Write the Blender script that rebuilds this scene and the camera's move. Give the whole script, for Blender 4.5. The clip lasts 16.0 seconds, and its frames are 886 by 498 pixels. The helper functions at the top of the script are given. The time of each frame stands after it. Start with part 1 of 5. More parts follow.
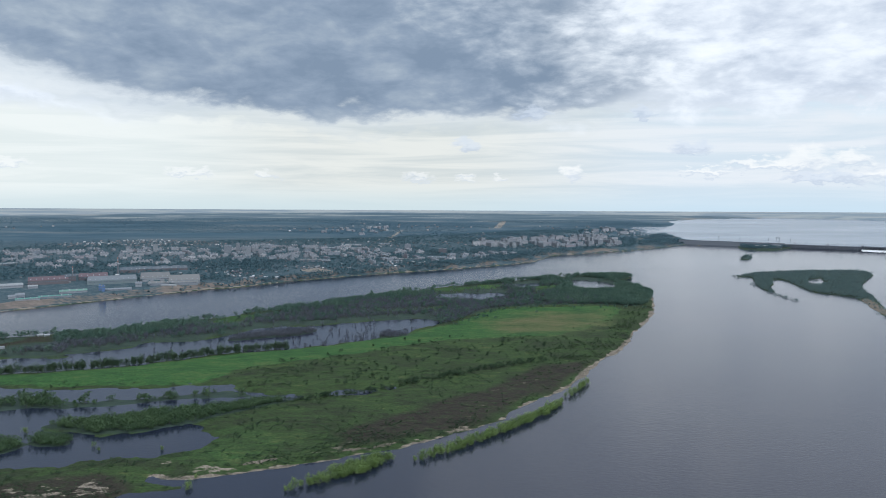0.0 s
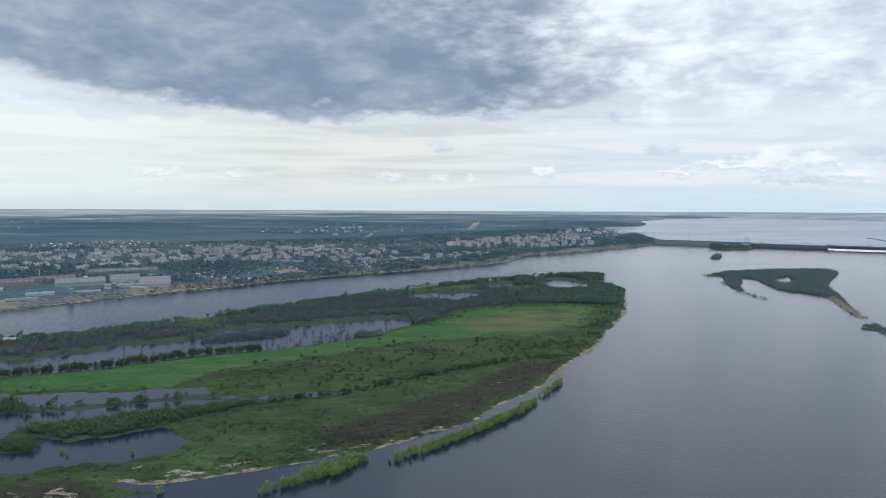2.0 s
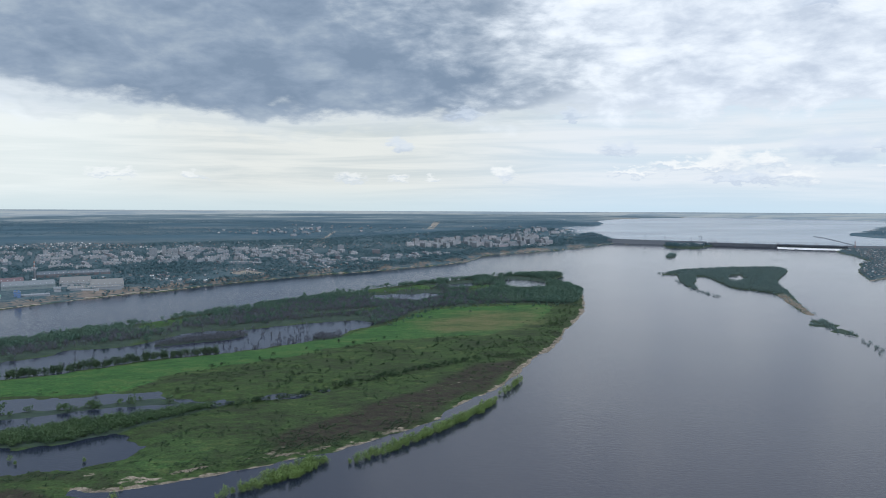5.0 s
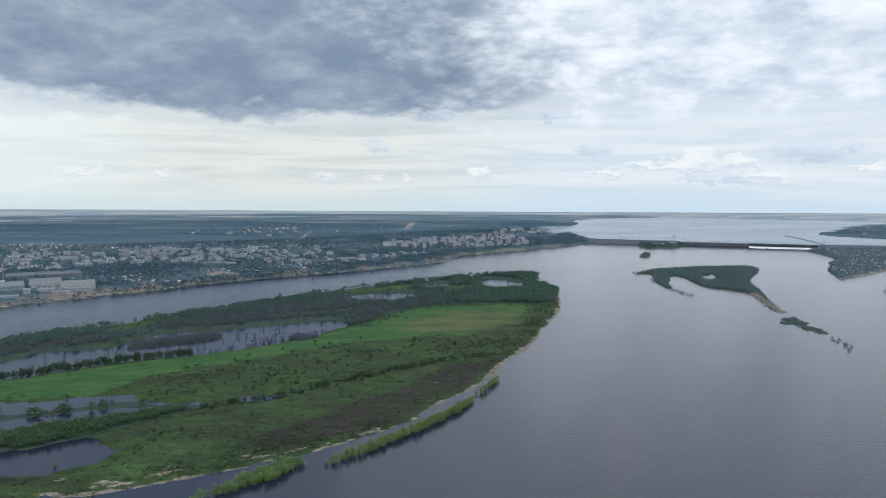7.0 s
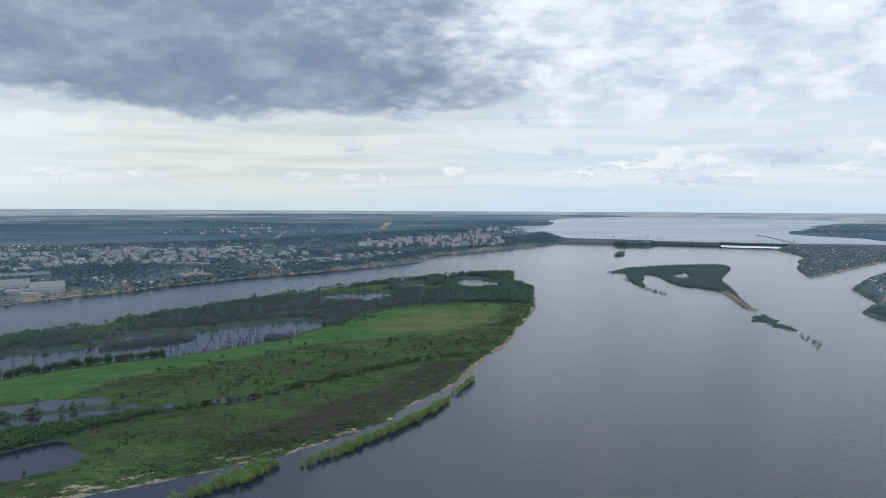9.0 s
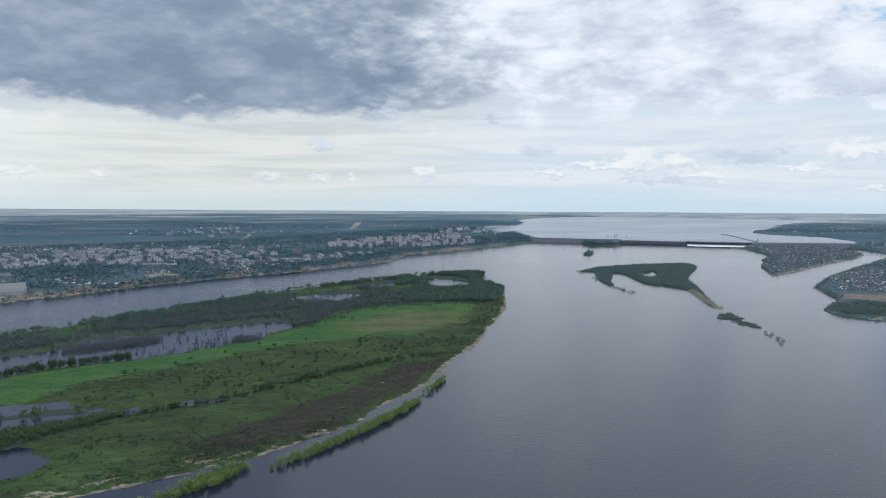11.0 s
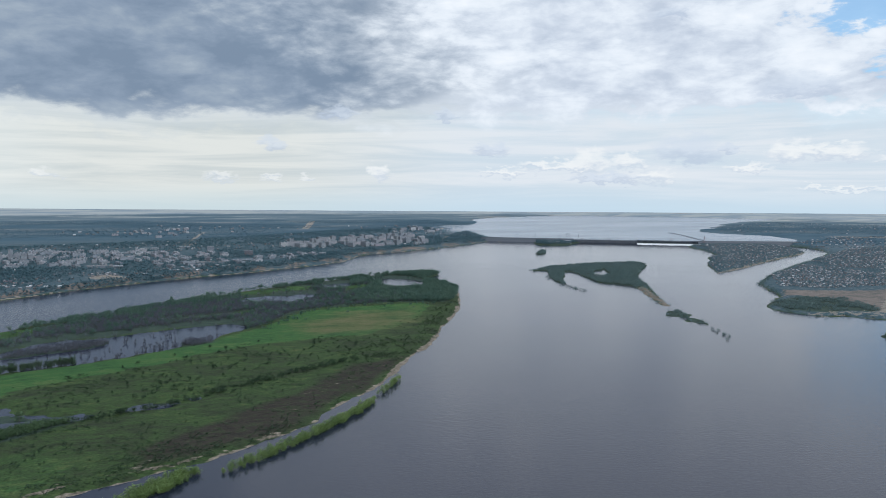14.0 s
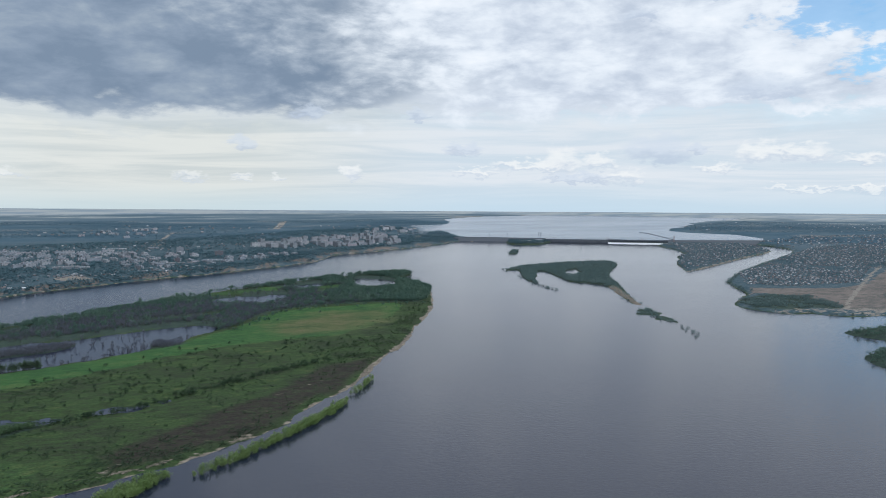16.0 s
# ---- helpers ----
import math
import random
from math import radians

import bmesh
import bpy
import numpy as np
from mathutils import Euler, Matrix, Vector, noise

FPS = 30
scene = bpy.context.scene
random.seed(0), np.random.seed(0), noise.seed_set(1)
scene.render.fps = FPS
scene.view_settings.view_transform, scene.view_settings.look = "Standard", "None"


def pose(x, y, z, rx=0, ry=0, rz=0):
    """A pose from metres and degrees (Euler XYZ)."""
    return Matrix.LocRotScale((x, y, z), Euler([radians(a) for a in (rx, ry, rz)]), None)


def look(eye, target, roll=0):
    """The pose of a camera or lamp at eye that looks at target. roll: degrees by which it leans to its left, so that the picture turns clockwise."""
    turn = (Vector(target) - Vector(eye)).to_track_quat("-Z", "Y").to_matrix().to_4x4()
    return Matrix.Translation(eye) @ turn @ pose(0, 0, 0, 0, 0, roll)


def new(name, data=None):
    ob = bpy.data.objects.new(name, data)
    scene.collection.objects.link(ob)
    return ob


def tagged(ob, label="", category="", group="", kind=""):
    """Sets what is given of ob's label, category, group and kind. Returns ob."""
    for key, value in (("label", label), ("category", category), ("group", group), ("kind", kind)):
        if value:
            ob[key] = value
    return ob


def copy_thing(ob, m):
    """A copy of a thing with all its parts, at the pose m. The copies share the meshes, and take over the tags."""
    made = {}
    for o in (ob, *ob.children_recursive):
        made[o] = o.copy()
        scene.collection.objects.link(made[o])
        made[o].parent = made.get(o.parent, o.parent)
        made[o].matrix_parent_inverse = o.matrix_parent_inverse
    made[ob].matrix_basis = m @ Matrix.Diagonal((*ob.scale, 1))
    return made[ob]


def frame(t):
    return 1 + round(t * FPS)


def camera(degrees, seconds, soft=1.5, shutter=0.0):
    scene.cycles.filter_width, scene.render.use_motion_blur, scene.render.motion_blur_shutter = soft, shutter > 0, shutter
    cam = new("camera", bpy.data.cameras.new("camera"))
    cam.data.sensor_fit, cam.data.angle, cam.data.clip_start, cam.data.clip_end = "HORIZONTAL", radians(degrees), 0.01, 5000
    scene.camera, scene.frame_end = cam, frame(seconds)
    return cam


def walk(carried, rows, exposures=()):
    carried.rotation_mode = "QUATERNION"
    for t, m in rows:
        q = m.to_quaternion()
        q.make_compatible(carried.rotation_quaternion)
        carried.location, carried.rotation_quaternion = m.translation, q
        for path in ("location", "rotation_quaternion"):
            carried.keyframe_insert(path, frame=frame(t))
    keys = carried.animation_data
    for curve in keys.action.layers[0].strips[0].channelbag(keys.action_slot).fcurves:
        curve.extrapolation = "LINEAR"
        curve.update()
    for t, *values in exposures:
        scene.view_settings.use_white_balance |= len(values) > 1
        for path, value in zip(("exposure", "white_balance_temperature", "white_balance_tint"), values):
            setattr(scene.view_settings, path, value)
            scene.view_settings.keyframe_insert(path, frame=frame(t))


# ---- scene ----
# ---------------------------------------------------------------- camera
EYE = (0.0, 0.0, 200.0)


def aim(yaw, pitch, roll):
    """The drone hovers at one place and pans: yaw to the left, pitch up, roll as in look()."""
    a, b = radians(yaw), radians(pitch)
    way = Vector((-math.sin(a) * math.cos(b), math.cos(a) * math.cos(b), math.sin(b)))
    return look(EYE, Vector(EYE) + way, roll)


cam = camera(63.45, 16.0, soft=0.6)
walk(cam, [
    (0.0, aim(-0.003, -5.107, 0.289)),
    (0.5, aim(-0.588, -5.091, 0.277)),
    (1.0, aim(-1.182, -5.082, 0.268)),
    (1.5, aim(-1.619, -5.075, 0.262)),
    (2.0, aim(-2.077, -5.070, 0.257)),
    (2.5, aim(-2.549, -5.064, 0.255)),
    (3.0, aim(-3.096, -5.058, 0.254)),
    (3.5, aim(-3.624, -5.053, 0.255)),
    (4.0, aim(-4.193, -5.046, 0.257)),
    (6.5, aim(-6.778, -5.031, 0.280)),
    (7.0, aim(-7.200, -5.030, 0.286)),
    (7.5, aim(-7.655, -5.033, 0.293)),
    (8.0, aim(-8.127, -5.038, 0.299)),
    (8.5, aim(-8.615, -5.039, 0.306)),
    (9.0, aim(-9.139, -5.043, 0.312)),
    (11.5, aim(-12.092, -5.043, 0.342)),
    (12.0, aim(-12.678, -5.045, 0.347)),
    (12.5, aim(-13.421, -5.044, 0.351)),
    (13.0, aim(-14.089, -5.043, 0.355)),
    (13.5, aim(-14.650, -5.045, 0.359)),
    (14.0, aim(-15.208, -5.039, 0.362)),
    (14.5, aim(-15.750, -5.040, 0.365)),
    (15.0, aim(-16.314, -5.043, 0.368)),
    (15.5, aim(-16.853, -5.043, 0.371)),
    (16.0, aim(-17.399, -5.047, 0.373)),
], exposures=[(0.0, 0.05, 5950, 8), (8.0, 0.0, 5950, 8), (16.0, -0.06, 5950, 8)])

# ---------------------------------------------------------------- sky and sun
SUN_UP, SUN_TURN = radians(48), radians(150)
world = bpy.data.worlds.new("world")
scene.world = world
world.use_nodes = True


class Net:
    """Short hand for building node trees."""

    def __init__(self, tree):
        self.tree = tree
        tree.nodes.clear()

    def node(self, kind, links=None):
        n = self.tree.nodes.new(kind)
        for k, v in (links or {}).items():
            self.put(n.inputs[k], v)
        return n

    def put(self, socket, v):
        if isinstance(v, bpy.types.NodeSocket):
            self.tree.links.new(v, socket)
        elif isinstance(v, (tuple, list)) and socket.type == "RGBA" and len(v) == 3:
            socket.default_value = (*v, 1)
        else:
            socket.default_value = v

    def math(self, op, a, b=0.0, c=0.0, clamp=False):
        n = self.node("ShaderNodeMath", {0: a, 1: b, 2: c})
        n.operation, n.use_clamp = op, clamp
        return n.outputs[0]

    def step(self, v, lo, hi, a=0.0, b=1.0):
        n = self.node("ShaderNodeMapRange", {0: v, 1: lo, 2: hi, 3: a, 4: b})
        n.interpolation_type = "SMOOTHSTEP"
        return n.outputs[0]

    def mix(self, f, a, b, blend="MIX"):
        n = self.node("ShaderNodeMix")
        n.data_type, n.blend_type = "RGBA", blend
        for k, v in ((0, f), (6, a), (7, b)):
            self.put(n.inputs[k], v)
        return n.outputs[2]

    def noise(self, vector, scale, detail=4.0, rough=0.55, distort=0.0):
        n = self.node("ShaderNodeTexNoise", {"Vector": vector, "Scale": scale, "Detail": detail, "Roughness": rough, "Distortion": distort})
        return n.outputs[0]

    def ramp(self, v, stops, soft=False):
        n = self.node("ShaderNodeValToRGB", {0: v})
        els = n.color_ramp.elements
        n.color_ramp.interpolation = "B_SPLINE" if soft else "LINEAR"
        while len(els) < len(stops):
            els.new(0.5)
        for e, (p, c) in zip(els, stops):
            e.position, e.color = p, (*c, 1) if isinstance(c, tuple) else (c, c, c, 1)
        return n.outputs[0]

    def attribute(self, name, out="Color"):
        n = self.node("ShaderNodeAttribute")
        n.attribute_name = name
        return n.outputs[out]

    def vec(self, x, y, z):
        return self.node("ShaderNodeCombineXYZ", {0: x, 1: y, 2: z}).outputs[0]


# small heaped clouds: bearing, height over the horizon, half width, height, light (1) or grey (0)
HEAPS = [(0.181, 0.047, 0.017, 0.017, 1), (0.33, 0.080, 0.026, 0.012, 0), (0.464, 0.062, 0.034, 0.024, 1), (0.418, 0.058, 0.055, 0.010, 1),
    (0.517, 0.064, 0.026, 0.013, 1), (0.55, 0.043, 0.034, 0.014, 1), (0.345, 0.050, 0.034, 0.008, 1), (-0.034, 0.042, 0.026, 0.008, 1), (0.032, 0.041, 0.016, 0.006, 1),
    (-0.338, 0.046, 0.038, 0.007, 1), (-0.545, 0.056, 0.025, 0.010, 1), (-0.243, 0.045, 0.013, 0.009, 1), (0.072, 0.042, 0.011, 0.006, 1), (0.49, 0.043, 0.065, 0.008, 0),
    (0.597, 0.078, 0.046, 0.026, 0), (0.712, 0.074, 0.028, 0.020, 1), (0.647, 0.080, 0.016, 0.010, 0), (0.832, 0.066, 0.026, 0.010, 1), (0.76, 0.074, 0.045, 0.014, 1),
    (0.72, 0.155, 0.055, 0.020, 0), (0.031, 0.084, 0.014, 0.018, 0), (0.265, 0.126, 0.020, 0.010, 0), (0.122, 0.129, 0.026, 0.012, 0), (0.56, 0.252, 0.018, 0.014, 0),
    (0.66, 0.274, 0.028, 0.012, 0), (0.77, 0.031, 0.050, 0.005, 1), (0.84, 0.031, 0.034, 0.006, 1), (0.66, 0.056, 0.030, 0.008, 1), (0.93, 0.07, 0.05, 0.02, 1)]


def build_sky():
    n = Net(world.node_tree)
    way = n.node("ShaderNodeTexCoord").outputs["Generated"]
    x, y, z = n.node("ShaderNodeSeparateXYZ", {0: way}).outputs
    up = n.math("ADD", z, 0.038)                       # height over the visible horizon
    turn = n.math("ARCTAN2", x, y)                     # bearing from north, to the east
    sky = n.node("ShaderNodeTexSky", {0: n.vec(x, y, n.math("MAXIMUM", up, 0.03))})
    sky.sky_type, sky.sun_disc, sky.sun_elevation, sky.sun_rotation = "NISHITA", False, SUN_UP, SUN_TURN
    sky.air_density, sky.dust_density, sky.ozone_density = 1.0, 1.2, 1.5
    blue = n.mix(1.0, sky.outputs[0], (0.16, 0.19, 0.19), "MULTIPLY")

    def part_of(v, mid, gain):
        return n.math("MULTIPLY", n.math("SUBTRACT", v, mid), gain)

    def add(*vs):
        out = vs[0]
        for v in vs[1:]:
            out = n.math("ADD", out, v)
        return out

    def lumps(scale, detail, shift):
        v = n.node("ShaderNodeTexVoronoi", {"Vector": n.vec(n.math("MULTIPLY_ADD", turn, 6.0, shift), n.math("MULTIPLY", up, 13.0), shift), "Scale": scale, "Detail": detail, "Roughness": 0.55})
        v.feature = "SMOOTH_F1"
        return v.outputs[0]

    # soft large forms, torn middle forms, round heaped forms
    at = n.vec(n.math("MULTIPLY", turn, 5.0), n.math("MULTIPLY", up, 12.0), 0.0)
    soft = n.noise(at, 0.9, 3, 0.5, 0.3)
    torn = n.noise(at, 2.2, 8, 0.60, 0.35)
    fine = n.noise(at, 7.0, 6, 0.62, 0.25)
    round_ = lumps(2.0, 3.0, 1.7)
    tone = add(n.math("MULTIPLY", torn, 0.55), n.math("MULTIPLY", fine, 0.20), n.math("MULTIPLY", round_, -0.22), n.math("MULTIPLY", soft, 0.25), 0.145)
    # high deck: white with lavender grey hollows
    veil = n.ramp(tone, [(0.34, (0.60, 0.64, 0.71)), (0.43, (0.73, 0.76, 0.81)), (0.52, (0.88, 0.895, 0.915)), (0.64, (0.99, 0.98, 0.975))])

    # breaks in the deck towards the east
    def gap(u, v, wide, high):
        d = n.node("ShaderNodeVectorMath", {0: n.vec(part_of(turn, u, 1 / wide), part_of(up, v, 1 / high), 0.0)})
        d.operation = "LENGTH"
        return n.step(add(d.outputs["Value"], part_of(tone, 0.5, 5.0), part_of(fine, 0.5, 1.2)), 1.15, 0.55)
    deck = n.mix(n.math("MULTIPLY", gap(0.84, 0.243, 0.10, 0.026), 0.8), veil, blue)
    deck = n.mix(n.math("MULTIPLY", gap(0.88, 0.195, 0.06, 0.022), 0.9), deck, blue)
    deck = n.mix(n.math("MULTIPLY", gap(1.25, 0.30, 0.25, 0.10), 0.9), deck, blue)
    deck = n.mix(n.math("MULTIPLY", gap(0.80, 0.117, 0.34, 0.020), 0.62), deck, (0.63, 0.80, 0.88))
    # bright band under the deck with long thin streaks, cream in the west, cool in the east
    side = n.vec(n.math("MULTIPLY", turn, 3.2), n.math("MULTIPLY", up, 48.0), 3.0)
    streak = n.noise(side, 1.0, 6, 0.58, 0.6)
    cream = n.mix(n.step(streak, 0.34, 0.62), (0.67, 0.685, 0.645), (0.83, 0.81, 0.735))
    cream = n.mix(n.step(turn, -0.42, -0.16, 0.9, 0.0), cream, n.mix(n.step(streak, 0.3, 0.6), (0.81, 0.83, 0.78), (0.90, 0.90, 0.84)))
    cool = n.mix(n.step(streak, 0.34, 0.64), (0.69, 0.75, 0.785), (0.83, 0.835, 0.835))
    band = n.mix(n.step(turn, -0.02, 0.36), cream, cool)
    deck = n.mix(n.step(add(up, part_of(tone, 0.5, 0.10)), 0.150, 0.105), deck, band)
    # the dark rain cloud over the north-west, with a lumpy lower edge
    edge = n.ramp(n.math("MULTIPLY_ADD", turn, 0.5, 0.5), [(0.0, 0.23), (0.16, 0.200), (0.24, 0.158), (0.30, 0.130), (0.36, 0.120), (0.40, 0.113), (0.55, 0.112), (0.60, 0.121), (0.66, 0.150), (1.0, 0.2)])
    under = n.math("SUBTRACT", add(up, part_of(torn, 0.5, 0.055), part_of(round_, 0.35, -0.030), part_of(fine, 0.5, 0.028)), edge)
    reach = add(turn, part_of(tone, 0.5, 0.75), n.math("MULTIPLY", n.math("ABSOLUTE", part_of(up, 0.165, 1.0)), 1.1))
    west = n.step(reach, 0.40, 0.01)
    dark = n.math("MULTIPLY", n.math("MULTIPLY", n.step(under, -0.006, 0.018), west), n.step(up, 0.75, 0.45))
    fringe = n.math("MULTIPLY", n.math("MULTIPLY", n.step(under, -0.030, -0.014), west), 0.55)
    deck = n.mix(fringe, deck, n.mix(n.step(streak, 0.3, 0.6), (0.58, 0.62, 0.625), (0.70, 0.72, 0.70)))
    thick = n.step(n.math("ABSOLUTE", part_of(turn, -0.05, 1.0)), 0.45, 0.15)
    belly = n.ramp(add(tone, n.math("MULTIPLY", thick, -0.05), part_of(soft, 0.5, 0.25)), [(0.30, (0.215, 0.275, 0.36)), (0.42, (0.28, 0.34, 0.425)), (0.52, (0.36, 0.415, 0.48)), (0.62, (0.45, 0.50, 0.55)), (0.74, (0.58, 0.62, 0.65))])
    deck = n.mix(n.math("MULTIPLY", dark, 0.96), deck, belly)
    # small heaped clouds, lit on their shoulders, grey below
    ru, rv = add(turn, part_of(fine, 0.5, 0.050), part_of(torn, 0.5, 0.05)), add(up, part_of(n.noise(at, 8.0, 6, 0.6, 0.2), 0.5, 0.034), part_of(lumps(9.0, 2.0, 5.3), 0.35, -0.012))
    for u, v, wide, high, light in HEAPS:
        dx, dy = part_of(ru, u, 1 / wide), part_of(rv, v, 1 / high)
        d = n.math("ADD", n.math("MULTIPLY", dx, dx), n.math("POWER", n.math("MAXIMUM", dy, n.math("MULTIPLY", dy, -1.7)), 2.0))
        low, top = ((0.64, 0.685, 0.745), (0.99, 0.955, 0.90)) if light else ((0.50, 0.56, 0.665), (0.70, 0.745, 0.81))
        deck = n.mix(n.step(d, 1.3, 0.08, 0.0, (0.8 if u > 0.15 else 0.55) if light else 0.62), deck, n.mix(n.step(dy, -0.5, 0.35), low, top))
    # pale band right at the horizon
    pale = n.mix(n.step(turn, -0.1, 0.4), (0.66, 0.735, 0.725), (0.62, 0.735, 0.80))
    deck = n.mix(n.step(up, 0.046, 0.004, 0.0, 0.92), deck, pale)
    out = n.node("ShaderNodeBackground", {0: deck, 1: 1.0})
    n.node("ShaderNodeOutputWorld", {0: out.outputs[0]})


build_sky()
sun = new("sun", bpy.data.lights.new("sun", "SUN"))
sun.data.energy, sun.data.angle, sun.data.color = 1.75, radians(14), (1.0, 0.98, 0.95)
sun.matrix_world = look((math.sin(SUN_TURN) * math.cos(SUN_UP), math.cos(SUN_TURN) * math.cos(SUN_UP), math.sin(SUN_UP)), (0, 0, 0))

# ---------------------------------------------------------------- materials
def material(name, base, rough=0.9, build=None, spec=0.3, metal=0.0):
    m = bpy.data.materials.new(name)
    m.use_nodes = True
    n = Net(m.node_tree)
    bsdf = n.node("ShaderNodeBsdfPrincipled", {"Roughness": rough, "Metallic": metal, "Specular IOR Level": spec})
    out = n.node("ShaderNodeOutputMaterial", {0: bsdf.outputs[0]})
    place = n.node("ShaderNodeTexCoord").outputs["Object"]
    n.put(bsdf.inputs["Base Color"], base)
    if build:
        build(n, bsdf, place, out)
    return m


def bump(n, bsdf, height, strength, distance):
    b = n.node("ShaderNodeBump", {"Strength": strength, "Distance": distance, "Height": height})
    n.put(bsdf.inputs["Normal"], b.outputs[0])


def water_nodes(n, bsdf, place, out):
    pos = n.node("ShaderNodeNewGeometry").outputs["Position"]
    calm = n.noise(n.node("ShaderNodeMapping", {0: pos, 3: (0.45, 1.0, 1.0)}).outputs[0], 0.010, 5, 0.6, 0.6)
    drift = n.noise(n.node("ShaderNodeMapping", {0: pos, 3: (0.35, 1.0, 1.0)}).outputs[0], 0.0035, 4, 0.6, 1.0)
    n.put(bsdf.inputs["Base Color"], n.mix(n.step(drift, 0.3, 0.7), (0.011, 0.015, 0.032), (0.016, 0.021, 0.040)))
    n.put(bsdf.inputs["Roughness"], n.math("ADD", n.step(calm, 0.3, 0.7, 0.07, 0.10), n.step(drift, 0.3, 0.7, 0.0, 0.03)))
    bsdf.inputs["IOR"].default_value = 1.48
    bsdf.inputs["Specular IOR Level"].default_value = 0.5
    waves = n.noise(n.node("ShaderNodeMapping", {0: pos, 2: (0, 0, 0.5), 3: (0.45, 1.0, 1.0)}).outputs[0], 0.42, 4, 0.6, 0.2)
    bump(n, bsdf, waves, 0.21, 0.6)


WATER = material("river_water", (0.02, 0.022, 0.04), 0.2, water_nodes)


def lake_nodes(n, bsdf, place, out):
    pos = n.node("ShaderNodeNewGeometry").outputs["Position"]
    gusts = n.noise(n.node("ShaderNodeMapping", {0: pos, 3: (0.3, 1.0, 1.0)}).outputs[0], 0.004, 5, 0.6, 0.6)
    n.put(bsdf.inputs["Base Color"], n.mix(n.step(gusts, 0.3, 0.7), (0.075, 0.130, 0.195), (0.100, 0.155, 0.215)))
    n.put(bsdf.inputs["Roughness"], n.step(gusts, 0.3, 0.7, 0.17, 0.23))
    bsdf.inputs["IOR"].default_value = 1.34
    bump(n, bsdf, n.noise(pos, 0.4, 3), 0.14, 0.6)


LAKE = material("ruffled_lake_water", (0.06, 0.1, 0.14), 0.25, lake_nodes)


def ground_nodes(n, bsdf, place, out):
    pos = n.node("ShaderNodeNewGeometry").outputs["Position"]
    a = n.node("ShaderNodeSeparateColor", {0: n.attribute("cover")}).outputs
    b = n.node("ShaderNodeSeparateColor", {0: n.attribute("cover_far")}).outputs
    sand, lush, heath = a
    wood, town, hazy_steppe = b
    bare = n.attribute("bare", "Fac")
    grain = n.node("ShaderNodeMapping", {0: pos, 2: (0, 0, radians(-35)), 3: (0.5, 1.0, 1.0)}).outputs[0]
    n1 = n.noise(grain, 0.028, 6, 0.62, 0.5)
    n2 = n.noise(grain, 0.16, 6, 0.68)
    n3 = n.noise(pos, 0.9, 4, 0.6)
    mixed = n.math("ADD", n.math("MULTIPLY", n1, 0.5), n.math("MULTIPLY", n2, 0.5))
    grass = n.ramp(mixed, [(0.36, (0.026, 0.034, 0.022)), (0.46, (0.035, 0.051, 0.024)), (0.55, (0.041, 0.073, 0.026)), (0.64, (0.073, 0.092, 0.037))])
    green = n.ramp(mixed, [(0.36, (0.027, 0.064, 0.026)), (0.50, (0.040, 0.101, 0.031)), (0.62, (0.074, 0.118, 0.041))])
    gold = n.ramp(mixed, [(0.38, (0.052, 0.081, 0.033)), (0.50, (0.090, 0.105, 0.046)), (0.62, (0.125, 0.114, 0.061))])
    dry = n.ramp(n2, [(0.36, (0.024, 0.024, 0.020)), (0.50, (0.039, 0.034, 0.028)), (0.60, (0.031, 0.044, 0.022)), (0.70, (0.083, 0.066, 0.054))])
    beach = n.ramp(n.math("ADD", n.math("MULTIPLY", n2, 0.5), n.math("MULTIPLY", n3, 0.5)), [(0.40, (0.060, 0.060, 0.048)), (0.50, (0.17, 0.145, 0.118)), (0.62, (0.32, 0.28, 0.23))])
    beach = n.mix(n.math("MAXIMUM", hazy_steppe, n.math("MULTIPLY", town, 0.7)), beach, (0.25, 0.23, 0.205))
    floor_ = n.ramp(n2, [(0.4, (0.032, 0.050, 0.045)), (0.6, (0.048, 0.072, 0.056))])
    # blue cast of the yard, plain and pale ramps is painted distance haze
    yard = n.ramp(n2, [(0.40, (0.044, 0.080, 0.100)), (0.52, (0.064, 0.100, 0.120)), (0.66, (0.12, 0.14, 0.155))])
    earth = n.ramp(mixed, [(0.38, (0.085, 0.092, 0.085)), (0.50, (0.150, 0.132, 0.122)), (0.62, (0.21, 0.178, 0.158))])
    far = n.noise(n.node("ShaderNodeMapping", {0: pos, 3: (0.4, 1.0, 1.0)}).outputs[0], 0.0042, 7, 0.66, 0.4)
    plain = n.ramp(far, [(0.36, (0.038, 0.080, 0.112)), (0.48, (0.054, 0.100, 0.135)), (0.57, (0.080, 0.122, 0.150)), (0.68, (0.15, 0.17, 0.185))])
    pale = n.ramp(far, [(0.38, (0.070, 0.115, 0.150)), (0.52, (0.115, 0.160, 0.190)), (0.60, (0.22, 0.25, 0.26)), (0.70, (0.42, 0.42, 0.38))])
    c = n.mix(n.step(n.math("ADD", lush, n.math("MULTIPLY", n.math("SUBTRACT", n1, 0.5), 1.1)), 0.3, 0.75), grass, green)
    c = n.mix(n.step(n.math("ADD", heath, n.math("MULTIPLY", n.math("SUBTRACT", n2, 0.5), 1.2)), 0.3, 0.8), c, dry)
    c = n.mix(n.step(n.math("ADD", n.attribute("golden", "Fac"), n.math("MULTIPLY", n.math("SUBTRACT", n1, 0.5), 0.9)), 0.2, 0.9), c, gold)
    tuft = n.noise(pos, 0.45, 6, 0.72)
